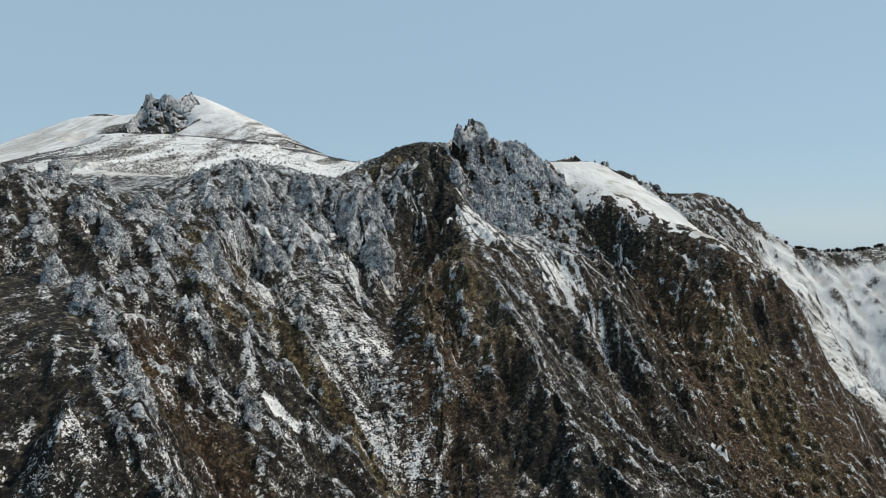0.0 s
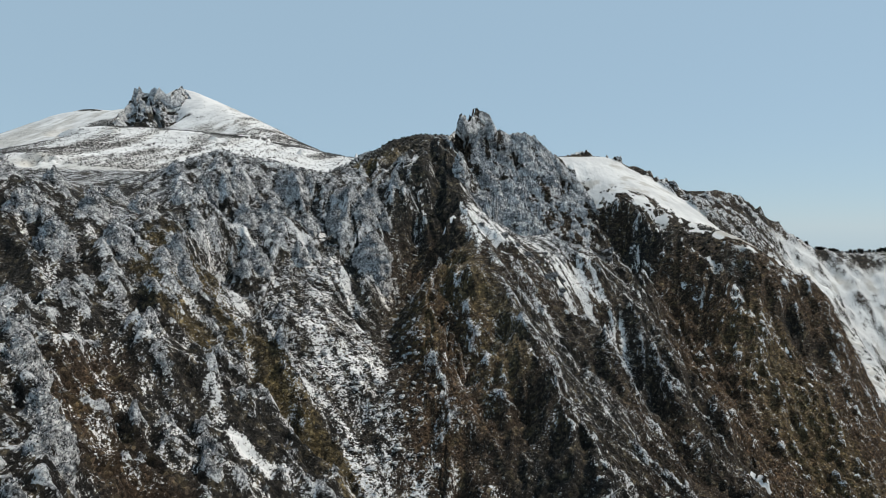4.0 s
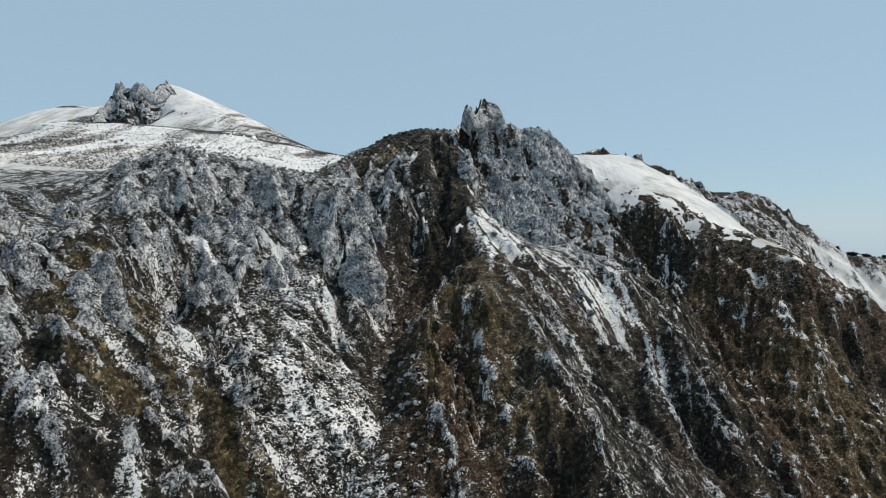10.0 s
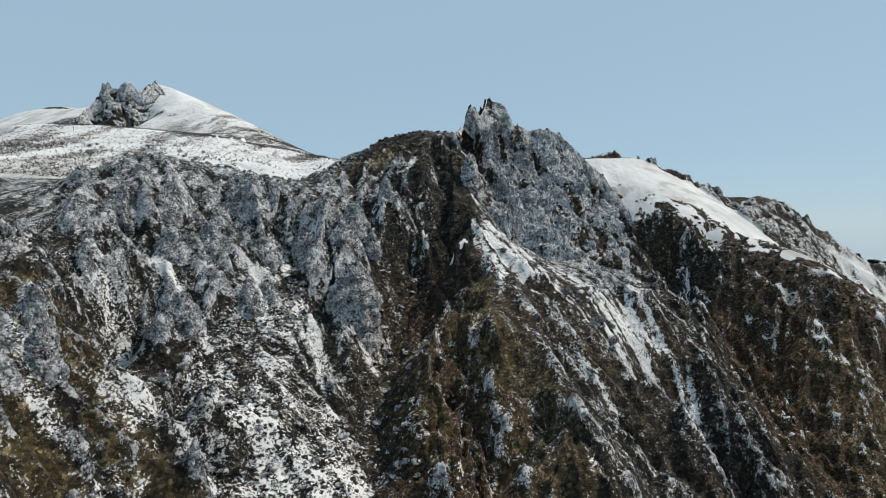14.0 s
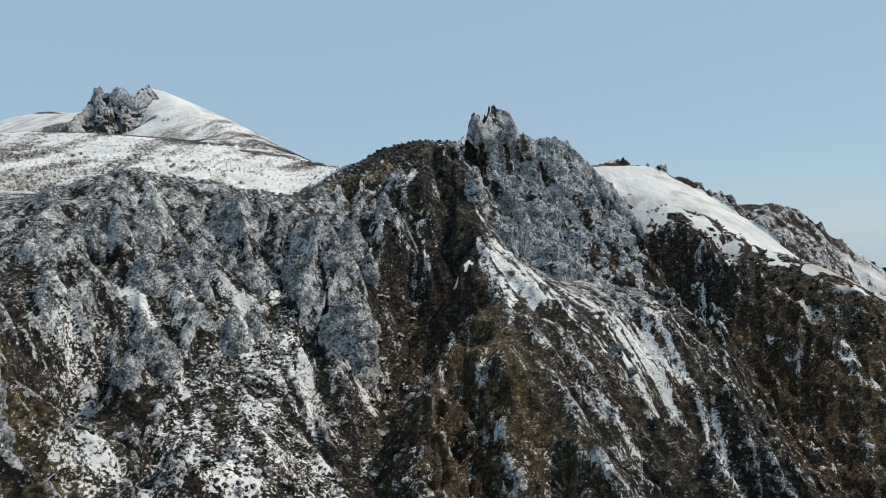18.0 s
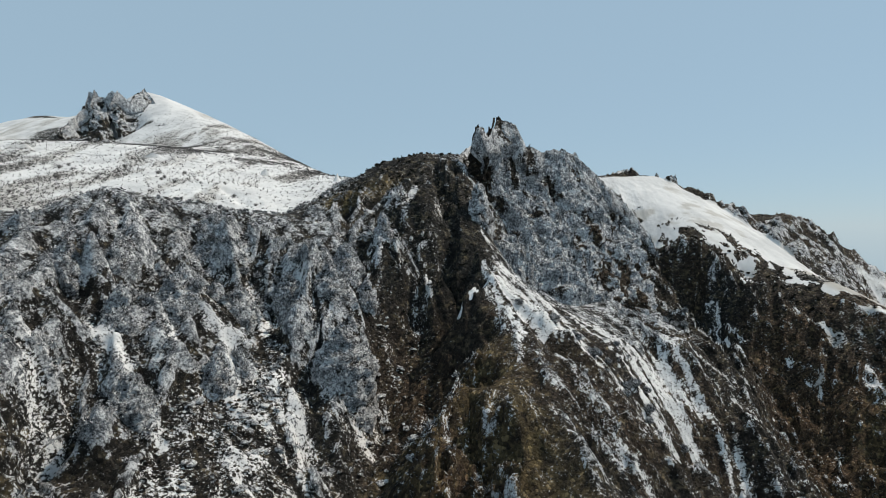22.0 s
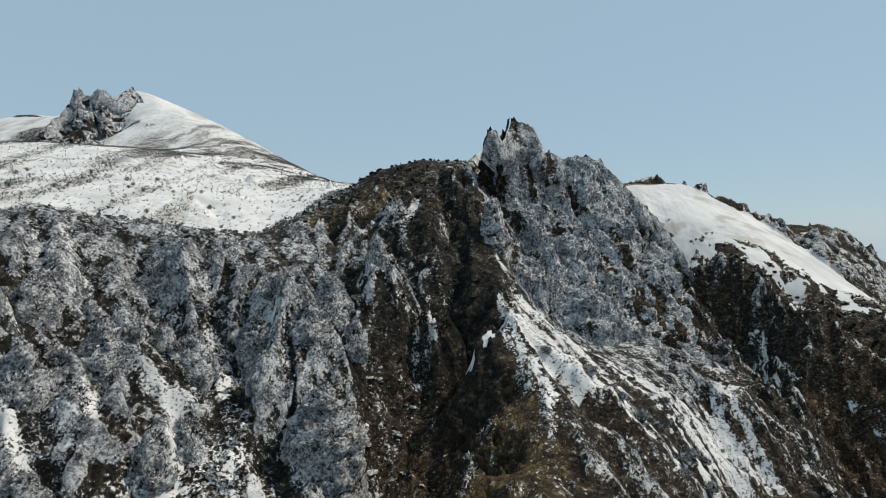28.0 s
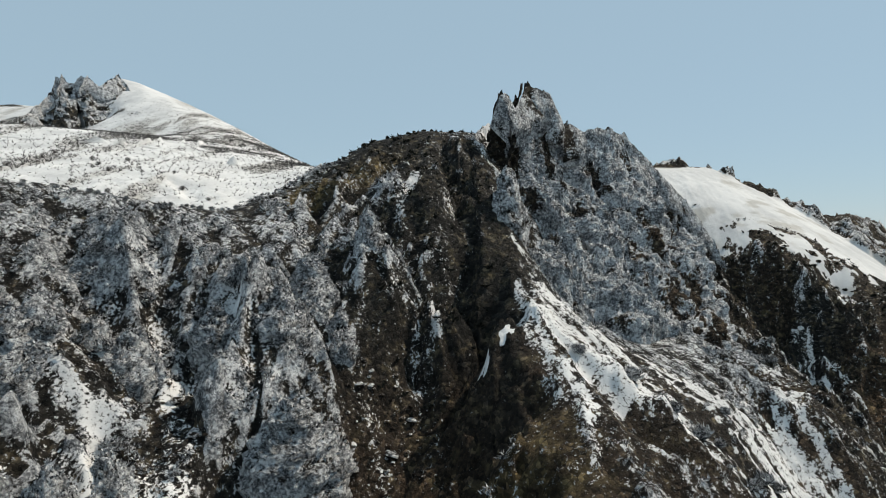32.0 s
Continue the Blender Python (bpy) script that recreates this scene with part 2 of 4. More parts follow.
spots("cirque", (347, 560, -63), (370, 560, -101), (398, 560, -150), (425, 560, -193), (529, 600, -114), (330, 600, -40), (300, 480, -110), (420, 450, -190))
spots("plateau", (-130, 365, 31), (-160, 400, 30), (-120, 430, 33), (-200, 330, 20), (-260, 300, 10), (-75, 440, 31), (-72, 405, 26), (-60, 470, 42), (-95, 395, 26), (60, 520, 50), (-40, 440, 45))
spots("crest_back", (250, 690, -45), (330, 715, -80), (400, 730, -105), (470, 750, -110), (600, 790, -110), (800, 850, -130), (1100, 900, -160))
line("brow", (-277, 402, 42), (-262, 403, 44), (-251, 403, 44), (-245, 400, 38))
spots("field", (-386, 560, 61), (-348, 560, 73), (-322, 570, 88), (-279, 560, 85), (-229, 519, 66), (-183, 560, 77), (-127, 470, 49), (-107, 500, 48), (-98, 560, 60))
line("far_ridge", (-97, 640, 68), (-149, 700, 85), (-208, 770, 110), (-253, 820, 128), (-289, 860, 147), (-353, 920, 183), (-400, 960, 212), (-412, 963, 214), (-423, 958, 208))
line("far_crag", (-419, 935, 187), (-424, 915, 169), (-433, 905, 156), (-450, 900, 151), (-467, 895, 147), (-487, 885, 141))
line("far_left", (-540, 1000, 184), (-584, 1010, 191), (-666, 1040, 177), (-703, 1050, 156), (-750, 1060, 125), (-799, 1070, 106), (-927, 1100, 72))
line("far_foot", (-450, 840, 130), (-390, 830, 126), (-330, 800, 117), (-285, 780, 111))
spots("valley", (-100, -50, -150), (0, -50, -170), (100, -50, -180), (200, 100, -185), (-60, 50, -125), (-150, 60, -110), (-220, 120, -70), (-260, 180, -30), (-300, -200, -190), (0, -300, -220), (300, -200, -240), (260, 250, -165), (330, 330, -190), (420, 200, -220), (500, 400, -220))
spots("outer", (-700, 400, -60), (-900, 900, 20), (-700, 1500, 20), (0, 1500, -80), (0, 1000, -20), (700, 1400, -320), (1000, 700, -230), (900, 100, -220), (600, -600, -250), (-600, -600, -230), (-800, 0, -160), (-3500, -3500, -600), (3500, -3500, -600), (-3500, 3500, -600), (3500, 3500, -650), (0, -3500, -600), (0, 3500, -600), (3500, 0, -650), (-3500, 0, -600), (2000, 1500, -500), (1500, 2500, -500))
line("crag_core", (13, 416, 44), (15, 418, 42), (17, 422, 40), (22, 431, 50), (27, 433, 49), (31, 434, 48), (34, 435, 42), (37, 438, 37), (40, 440, 38), (45, 444, 36), (52, 447, 38), (58, 449, 37), (64, 453, 36), (71, 456, 29), (79, 461, 24), (88, 466, 17), (100, 472, 7))
rng = np.random.default_rng(7)
knots = np.array([p for some in KNOTS.values() for p in some])
keep = []
for i, p in enumerate(knots):
    if all(np.hypot(*(p - knots[j])[:2]) > 2.5 for j in keep):
        keep.append(i)
knots = knots[keep]


def sheet(px, py, soft=1.5):
    """The height of the land: straight falls between its crests and gullies."""
    kx, ky, kz = knots.T
    n = len(knots)
    a = np.ones((n + 1, n + 1))
    a[n, n] = 0
    a[:n, :n] = -np.hypot(kx[:, None] - kx, ky[:, None] - ky) - np.eye(n) * soft
    wts = np.linalg.solve(a, np.r_[kz, 0])
    out = np.empty(px.size)
    fx, fy = px.ravel(), py.ravel()
    for s in range(0, px.size, 20000):
        d = np.hypot(fx[s:s + 20000, None] - kx, fy[s:s + 20000, None] - ky)
        out[s:s + 20000] = -d @ wts[:n] + wts[n]
    return out.reshape(px.shape)


def axis(parts):
    out = [np.arange(a, b, step) for a, b, step in parts]
    return np.concatenate(out)


gx = axis(((-4500, -1400, 260), (-1400, -800, 40), (-800, -300, 4.4), (-300, -175, 1.6), (-175, 140, 0.56), (140, 215, 0.8), (215, 330, 1.6), (330, 700, 5), (700, 1500, 45), (1500, 4501, 250)))
gy = axis(((-4500, -600, 260), (-600, 60, 30), (60, 110, 3.0), (110, 440, 0.58), (440, 540, 0.9), (540, 640, 2.2), (640, 1100, 3.6), (1100, 1500, 40), (1500, 4501, 250)))
GX, GY = np.meshgrid(gx, gy, indexing="ij")
# solved on a coarser net, then laid onto the fine one
cx, cy = gx[::3], gy[::3]
cx, cy = np.unique(np.r_[cx, gx[-1]]), np.unique(np.r_[cy, gy[-1]])


def lattice(grid, ax, ay, px, py):
    """Values of a grid with axes ax, ay at the places px, py."""
    i = np.clip(np.searchsorted(ax, px) - 1, 0, len(ax) - 2)
    j = np.clip(np.searchsorted(ay, py) - 1, 0, len(ay) - 2)
    u = np.clip((px - ax[i]) / (ax[i + 1] - ax[i]), 0, 1)
    v = np.clip((py - ay[j]) / (ay[j + 1] - ay[j]), 0, 1)
    return (grid[i, j] * (1 - u) * (1 - v) + grid[i + 1, j] * u * (1 - v) + grid[i, j + 1] * (1 - u) * v + grid[i + 1, j + 1] * u * v)


def value_noise(px, py, size, seed):
    """Smooth noise from -1 to 1 with bumps of that size in metres."""
    r = np.random.default_rng(seed).uniform(-1, 1, (257, 257))
    x, y = px / size, py / size
    i, j = np.floor(x).astype(int), np.floor(y).astype(int)
    u, v = x - i, y - j
    u, v = u * u * (3 - 2 * u), v * v * (3 - 2 * v)
    i, j = i % 256, j % 256
    return r[i, j] * (1 - u) * (1 - v) + r[i + 1, j] * u * (1 - v) + r[i, j + 1] * (1 - u) * v + r[i + 1, j + 1] * u * v


def fractal(px, py, size, octaves, seed, gain=0.5, ridged=False):
    out, amp, total = 0, 1.0, 0
    for k in range(octaves):
        a, b = px * math.cos(k) - py * math.sin(k), px * math.sin(k) + py * math.cos(k)
        n = value_noise(a + 31 * k, b - 17 * k, size / 2 ** k, seed + k)
        out = out + amp * (1 - 2 * np.abs(n) if ridged else n)
        total, amp = total + amp, amp * gain
    return out / total


CX, CY = np.meshgrid(cx, cy, indexing="ij")
BASE = sheet(CX, CY)
base = lattice(BASE, cx, cy, GX, GY)
Z = base


def smooth(z, n):
    for _ in range(n):
        p = np.pad(z, 1, mode="edge")
        z = (p[:-2, 1:-1] + p[2:, 1:-1] + p[1:-1, :-2] + p[1:-1, 2:] + 4 * z) / 8
    return z


dzx, dzy = np.gradient(smooth(base, 6), gx, gy)
steep = np.hypot(dzx, dzy)
fall_x, fall_y = -dzx / (steep + 1e-6), -dzy / (steep + 1e-6)


def near(px, py, reach, *pts):
    """1 on a line of places, falling to 0 at its reach (px, py: the grid, bent by a few metres at most)."""
    pts = pts if len(pts) > 1 else pts * 2
    xs, ys = [p[0] for p in pts], [p[1] for p in pts]
    i0, i1 = np.searchsorted(gx, (min(xs) - reach - 12, max(xs) + reach + 12))
    j0, j1 = np.searchsorted(gy, (min(ys) - reach - 12, max(ys) + reach + 12))
    qx, qy = px[i0:i1, j0:j1], py[i0:i1, j0:j1]
    best = np.full(qx.shape, 1e9)
    for (ax, ay), (bx, by) in zip(pts, pts[1:]):
        ux, uy = bx - ax, by - ay
        s = np.clip(((qx - ax) * ux + (qy - ay) * uy) / (ux * ux + uy * uy + 1e-9), 0, 1)
        best = np.minimum(best, np.hypot(qx - ax - s * ux, qy - ay - s * uy))
    out = np.zeros(px.shape)
    out[i0:i1, j0:j1] = np.clip(1 - best / reach, 0, 1)
    return out


def inside(px, py, *pts):
    """1 within an outline of places, 0 outside it."""
    odd = np.zeros(px.shape, bool)
    for (ax, ay), (bx, by) in zip(pts, pts[1:] + pts[:1]):
        if ay != by:
            odd ^= ((ay > py) != (by > py)) & (px < (bx - ax) * (py - ay) / (by - ay) + ax)
    return odd.astype(float)


def streaks(size, length, seed, steps=9):
    """Noise drawn out down the fall of the slope."""
    out = 0
    for k in np.linspace(-1, 1, steps):
        out = out + value_noise(GX + fall_x * k * length, GY + fall_y * k * length, size, seed)
    return out / steps ** 0.55


def step01(v, a, b):
    u = np.clip((v - a) / (b - a), 0, 1)
    return u * u * (3 - 2 * u)


wide_flute, big_flute, small_flute = streaks(22, 30, 10), streaks(9, 18, 20), streaks(2.6, 8, 40)
fins = 0.55 * (1 - 2.4 * np.abs(big_flute))
core = step01(GY, 60, 110) * (1 - step01(GY, 640, 720))
slope_w = step01(steep, 0.25, 0.7)
left = 1 - step01(GX, -25, 5)
field = step01(GY - 0.25 * GX, 470, 500) * (1 - step01(GX, 40, 70))       # the snowy hill behind the rim
field = np.maximum(field, step01(GY - 0.25 * GX, 425, 460) * (1 - step01(GX, -64, -50)))
flat_top = step01(GY + 0.35 * (GX + 60), 352, 372) * (1 - step01(GX, -45, -25))
far_hill = step01(GY, 640, 700) * (1 - step01(GX, -60, 20))
wobble = fractal(GX, GY, 26, 4, 60)
crags = fractal(GX, GY, 13, 5, 80, 0.55, ridged=True)
grit = fractal(GX, GY, 3.2, 3, 100, 0.6)

# knobs of rimed rock on the left-hand face: steep cones that lean out of the slope
knob_rng = np.random.default_rng(11)
knobs = np.zeros_like(Z)
ragged = fractal(GX, GY, 7, 4, 330, 0.6)
for n in range(190):
    kx, ky = knob_rng.uniform(-175, -12), knob_rng.uniform(170, 385)
    zone = lattice(BASE, cx, cy, np.array([kx]), np.array([ky]))[0]
    radius, tall = knob_rng.uniform(3.0, 8.5), knob_rng.uniform(2.5, 7.0)
    i0, i1 = np.searchsorted(gx, (kx - radius, kx + radius))
    j0, j1 = np.searchsorted(gy, (ky - 1.6 * radius, ky + 1.6 * radius))
    d = np.hypot((GX[i0:i1, j0:j1] - kx), (GY[i0:i1, j0:j1] - ky) * 0.85) / radius * (1 + 0.7 * ragged[i0:i1, j0:j1])
    knobs[i0:i1, j0:j1] = np.maximum(knobs[i0:i1, j0:j1], tall * np.clip(1 - d, 0, 1) ** 0.85)
chute_x, chute_y = 6 * fractal(GX, GY, 15, 4, 550, 0.6), 6 * fractal(GX, GY, 15, 4, 560, 0.6)
chute = smooth(inside(GX + chute_x, GY + chute_y, (-61, 331), (-63, 303), (-72, 287), (-71, 267), (-63, 243), (-49, 232), (-39, 224), (-25, 205), (-10, 185), (6, 185), (-8, 220), (-13, 235), (-20, 247), (-30, 271), (-39, 287), (-46, 297), (-53, 317)), 22)
scree = near(GX, GY, 17, (-20, 345), (-23, 320), (-24, 290), (-20, 255), (-15, 220))
knob_zone = left * slope_w * core * (1 - flat_top) * (1 - step01(chute, 0.15, 0.5)) * (1 - step01(scree, 0.2, 0.6))
turf_zone = np.maximum.reduce([near(GX, GY, 11, (-101, 250), (-99, 236), (-88, 223), (-78, 221)), near(GX, GY, 8, (-96, 250), (-84, 244), (-69, 236), (-54, 228), (-46, 223), (-29, 208), (-18, 196)), 0.9 * near(GX, GY, 9, (-54, 392), (-43, 396), (-36, 400), (-25, 404))])
knob_zone = knob_zone * (1 - 0.75 * step01(turf_zone, 0.2, 0.6))
apron = near(GX, GY, 26, (12, 378), (18, 366), (30, 358), (42, 350), (60, 338))    # the snow slope under the crag
edge = near(GX, GY, 16, (7, 378), (7, 362), (9, 348), (14, 334), (19, 305), (25, 280))
rim = near(GX, GY, 20, (-118, 343), (-102, 352), (-84, 362), (-71, 385), (-56, 405), (-34, 422))
knob_zone = knob_zone * (1 - step01(rim, 0.1, 0.7))
warp_x, warp_y = 9 * fractal(GX, GY, 22, 5, 530, 0.62), 9 * fractal(GX, GY, 22, 5, 540, 0.62)
white_slope = smooth(inside(GX + warp_x, GY + warp_y, (92, 530), (137, 545), (168, 530), (205, 500), (219, 470), (224, 440), (216, 420), (203, 414), (192, 422), (182, 432), (174, 443), (166, 454), (146, 458), (124, 469), (112, 479), (102, 500)), 3)
band = np.maximum(step01(near(GX, GY, 16, (128, 505), (147, 472), (164, 454), (179, 432), (187, 412)), 0.05, 0.7), step01(near(GX, GY, 27, (152, 503), (174, 482), (188, 464), (197, 440), (204, 418)), 0.05, 0.6))    # the snow that runs down from it
rough = slope_w * core * (1 - 0.85 * white_slope) * (1 - 0.45 * band) * (1 + 0.5 * step01(GX, 90, 120)) * (1 - 0.6 * step01(apron, 0.1, 0.7)) * (1 - 0.5 * step01(edge, 0.1, 0.7)) * (1 - 0.7 * step01(rim, 0.2, 0.9))
blocks = fractal(GX, GY, 6, 4, 220, 0.6, ridged=True)
loose = np.maximum(step01(chute, 0.1, 0.5), step01(scree, 0.2, 0.6))
Z = base + rough * (((4.2 - 3.4 * step01(GX, 92, 118)) * fins + (3.2 - 2.2 * step01(GX, 92, 118)) * (0.5 - 1.6 * np.abs(wide_flute))) * (1 - 0.75 * loose) + 0.8 * small_flute + 2.2 * wobble)
Z = Z + rough * (1.8 + 1.4 * left) * (crags - 0.1) * (1 - 0.6 * loose)
Z = Z + rough * 1.25 * (blocks - 0.1) * (1 - 0.5 * loose)
Z = Z + knobs * knob_zone * (1 + 0.6 * (blocks - 0.2)) + 0.4 * grit * (0.25 + rough)
RIBS = ((6, 4.0, (-12, 271), (-8, 258), (-4, 247), (3, 230)), (5, 3.0, (4, 292), (7, 278), (9, 266)), (6, 4.0, (21, 303), (28, 288), (31, 268), (39, 254), (43, 215), (46, 195)), (6, 3.0, (12, 268), (15, 250), (20, 235)), (7, 2.0, (-38, 330), (-36, 320), (-36, 313)), (8, 2.0, (-54, 349), (-45, 345), (-37, 340)),
        (9, 2.0, (-96, 150), (-84, 140), (-72, 130)), (6, 4.0, (45, 300), (53, 277), (62, 268), (72, 262)), (6, 4.0, (60, 322), (73, 298), (84, 280), (92, 258)), (6, 4.0, (75, 345), (95, 338), (96, 322), (106, 305), (118, 290)), (5, 2.5, (-99, 250), (-97, 240), (-92, 229)), (5, 1.5, (-87, 206), (-80, 196), (-66, 188), (-52, 165)))
for reach, rise, *pts in RIBS:      # narrow ribs of rock on the slopes
    Z = Z + rise * near(GX + 0.35 * chute_x, GY + 0.35 * chute_y, reach, *pts) ** 0.9 * (0.7 + 0.5 * blocks)
shards = fractal(GX, GY, 2.8, 2, 510, 0.6, ridged=True)
Z = Z + rough * (0.75 - 0.3 * loose) * (shards - 0.15)
hills = 2.2 * (fractal(GX, GY, 90, 4, 140, 0.45) - 0.7) + 0.8 * fractal(GX, GY, 16, 3, 145, 0.6)
Z = Z + far_hill * hills + field * 0.8 * wobble
outcrops = fractal(GX, GY, 26, 5, 360, 0.58, ridged=True)
Z = Z + step01(GX, 85, 125) * core * slope_w * (1 - white_slope) * (1 - 0.6 * band) * (8.5 * (outcrops - 0.1) + 2.5 * crags)
# the broken tower on the far summit
tower = near(GX, GY, 30, (-440, 916), (-465, 908), (-494, 892))
teeth = fractal(GX, GY, 17, 4, 150, 0.6, ridged=True)
Z = Z + step01(tower, 0.1, 0.6) * 3 * teeth
Z = Z - 16 * step01(near(GX, GY, 46, (-405, 868), (-440, 866), (-500, 856)), 0.0, 0.7)      # the hollow at its foot
back_rocks = near(GX, GY, 26, (170, 556), (209, 580), (254, 628), (304, 646), (345, 652))
Z = Z + back_rocks * (2.2 * crags + 3.0 * blocks - 2.5)
grown_x, grown_y = np.gradient(Z, gx, gy)
tilt = np.hypot(grown_x, grown_y)
hollow = np.clip(0.6 * (smooth(Z, 8) - Z) / 1.2 + 0.6 * (smooth(Z, 45) - Z) / 2.5, -1, 1)
east = (grown_x * -0.85 + grown_y * -0.2) / (tilt + 0.3)      # faces that look to the right, where the snow lies
torn = 0.6 * fractal(GX, GY, 7, 4, 240, 0.6) + 0.35 * small_flute + 0.25 * hollow   # what breaks up the snow's edges

snow = np.zeros_like(Z)
thicket = step01(fractal(GX * 1.6, GY * 0.35, 34, 6, 260, 0.68), -0.15, 0.25)       # birch scrub that stands through the snow
thicket = thicket * (1 - step01(near(GX, GY, 24, (-215, 500), (-235, 545), (-240, 590)), 0.1, 0.6)) * (1 - step01(near(GX, GY, 75, (-388, 925), (-345, 880)), 0.1, 0.5))
snow += (1.05 - 0.28 * thicket) * step01(field + far_hill, 0.2, 0.8)
far_rocks = fractal(GX, GY, 26, 4, 610, 0.62)
snow -= 1.1 * step01(near(GX, GY, 34, (-530, 998), (-584, 1010), (-666, 1040), (-703, 1050), (-750, 1060), (-799, 1070)), 0.1, 0.6) * step01(far_rocks, -0.15, 0.15)
snow -= 0.9 * step01(near(GX, GY, 16, (-398, 876), (-380, 870), (-366, 872)), 0.1, 0.6) * step01(far_rocks, -0.2, 0.1)
snow -= 0.75 * step01(tower, 0.05, 0.6)
snow += 1.15 * white_slope + (0.72 + 0.5 * fractal(GX, GY, 9, 3, 305, 0.6)) * band * (1 - white_slope) * 0.35
snow += 0.4 * step01(near(GX, GY, 22, (168, 495), (190, 475), (210, 452), (222, 432)), 0.1, 0.7)
snow += 0.95 * step01(GX - 0.3 * GY, 115, 150) * step01(GY, 430, 470) * (1 - step01(GY, 700, 720)) * (1 - back_rocks)
snow -= 1.3 * near(GX, GY, 34, (184, 566), (254, 632), (304, 648), (398, 668), (486, 690), (630, 725)) ** 0.5
hair = streaks(1.5, 9, 300)
speck = fractal(GX, GY, 2.4, 2, 350, 0.7)
vein = fractal(GX, GY, 5, 3, 520, 0.6)
apron_snow = smooth(inside(GX + 0.3 * chute_x, GY + 0.3 * chute_y, (9, 373), (7, 358), (9, 344), (12, 330), (17, 320), (28, 332), (40, 326), (58, 320), (74, 326), (76, 346), (54, 352), (36, 359), (18, 362)), 4)
flank = near(GX, GY, 34, (40, 345), (60, 338), (82, 345), (92, 365))
snow += (0.46 - 0.18 * step01(GX - 0.5 * (GY - 340), 22, 55) + 0.72 * hair + 0.22 * speck) * apron_snow + (0.20 + 0.65 * hair + 0.1 * speck) * step01(flank, 0.05, 0.6)
snow += (0.5 + 0.45 * speck) * step01(near(GX, GY, 5, (9, 350), (10, 340), (13, 330), (17, 322)), 0.1, 0.7)
snow += (0.30 + 0.5 * hair) * step01(near(GX, GY, 9, (90, 407), (82, 380), (75, 358), (79, 348)), 0.1, 0.7)
snow += (0.36 + 0.16 * speck + 0.16 * vein) * step01(chute, 0.2, 0.8) * (1 - 0.25 * step01(235 - GY, 0, 30)) + 0.05 * step01(scree, 0.1, 0.6)
# veins and pockets of snow: the reach and the line of each
for reach, *pts in ((4, (170, 432), (175, 415), (179, 402), (181, 385)), (4, (129, 455), (138, 429)), (3, (157, 418), (165, 404)), (6, (147, 451), (155, 446)), (3, (214, 403), (205, 395), (195, 388), (182, 370)), (4, (196, 378), (201, 374)),
                    (2.4, (-76, 317), (-70, 316), (-65, 313), (-62, 306)), (2.6, (-57, 332), (-62, 325), (-67, 317)), (2.6, (-68, 308), (-63, 302), (-59, 295)), (1.7, (-100, 292), (-93, 293), (-87, 291), (-79, 286), (-70, 279)), (2.0, (-47, 307), (-44, 297), (-39, 287)), (2.6, (-80, 305), (-77, 300)),
                    (1.8, (-18, 390), (-19, 382), (-21, 376)), (2.2, (-54, 341), (-50, 337)), (1.2, (-12, 356), (-11, 352)), (9, (-6, 440), (4, 440)), (6, (-130, 350), (-100, 358)), (2.6, (-67, 200), (-60, 193), (-51, 190), (-38, 194))):
    snow += (0.55 + 0.25 * speck + 0.2 * vein) * step01(near(GX + 0.25 * chute_x, GY + 0.25 * chute_y, reach * 1.3, *pts), 0.05, 0.6)
snow -= 0.45 * step01(tilt, 1.5, 2.3) * step01(GX, 95, 120) * (1 - white_slope)
snow += 0.20 * east * core * (1 - white_slope) + torn * core * (0.75 - 0.6 * step01(snow, 0.7, 1.0)) * (1 - field)
cliff = np.maximum(step01(near(GX, GY, 12, (4, 362), (-1, 352), (-1, 342), (3, 333)), 0.1, 0.6) * (1 - step01(GX, 5, 8)), 0.0)      # the bare rock under the spur's edge
snow -= 1.0 * cliff + 0.45 * inside(GX, GY, (17, 366), (22, 362), (36, 361), (54, 356), (70, 356), (76, 372), (86, 398), (100, 422), (86, 422), (51, 400), (20, 394))
snow = np.where((GX < 112) & (GY < 440) & (field < 0.3), np.minimum(snow, 0.74), snow)
pines = step01(near(GX, GY, 24, (118, 462), (128, 452), (142, 440), (156, 428), (166, 414)), 0.1, 0.6) * (1 - white_slope)
islands = step01(near(GX, GY, 26, (112, 479), (124, 469), (146, 460), (166, 454), (174, 436), (180, 424), (192, 410), (208, 405)), 0.05, 0.5) * step01(fractal(GX, GY, 11, 5, 580, 0.66), -0.06, 0.06)
snow -= 1.5 * islands
snow += (0.06 + 0.6 * vein + 0.25 * speck) * pines
rime = 0.10 - 0.2 * step01(GX, 85, 120) * step01(0.1 - outcrops, -0.3, 0.3) + 0.10 * step01(chute, 0.05, 0.4) - 0.12 * step01(GX, 0, 25) * step01(-20 - base, 0, 25) + 0.14 * fins * step01(GX, 5, 30) * (1 - step01(GX, 100, 130)) - 0.30 * step01(-20 - base, 0, 30) * left + 0.14 * left * step01(base, -5, 25) + 0.52 * knob_zone * step01(knobs, 0.3, 2.0) + 0.02 * left + 0.10 * step01(base, -60, 30) - (0.5 + 0.45 * left) * hollow + 0.22 * small_flute + 0.2 * blocks + 0.25 * left * fractal(GX, GY, 14, 3, 320)
rime -= 0.12 * step01(turf_zone, 0.15, 0.5) + 0.12 * step01(GX, 90, 130) * step01(540 - GY, 0, 60) + 0.3 * near(GX, GY, 28, (2, 320), (-5, 290), (0, 250))
rime -= 0.28 * step01(near(GX, GY, 30, (-24, 400), (-12, 380), (-12, 355)), 0.1, 0.7) + 0.4 * near(GX, GY, 14, (0, 350), (-4, 330))
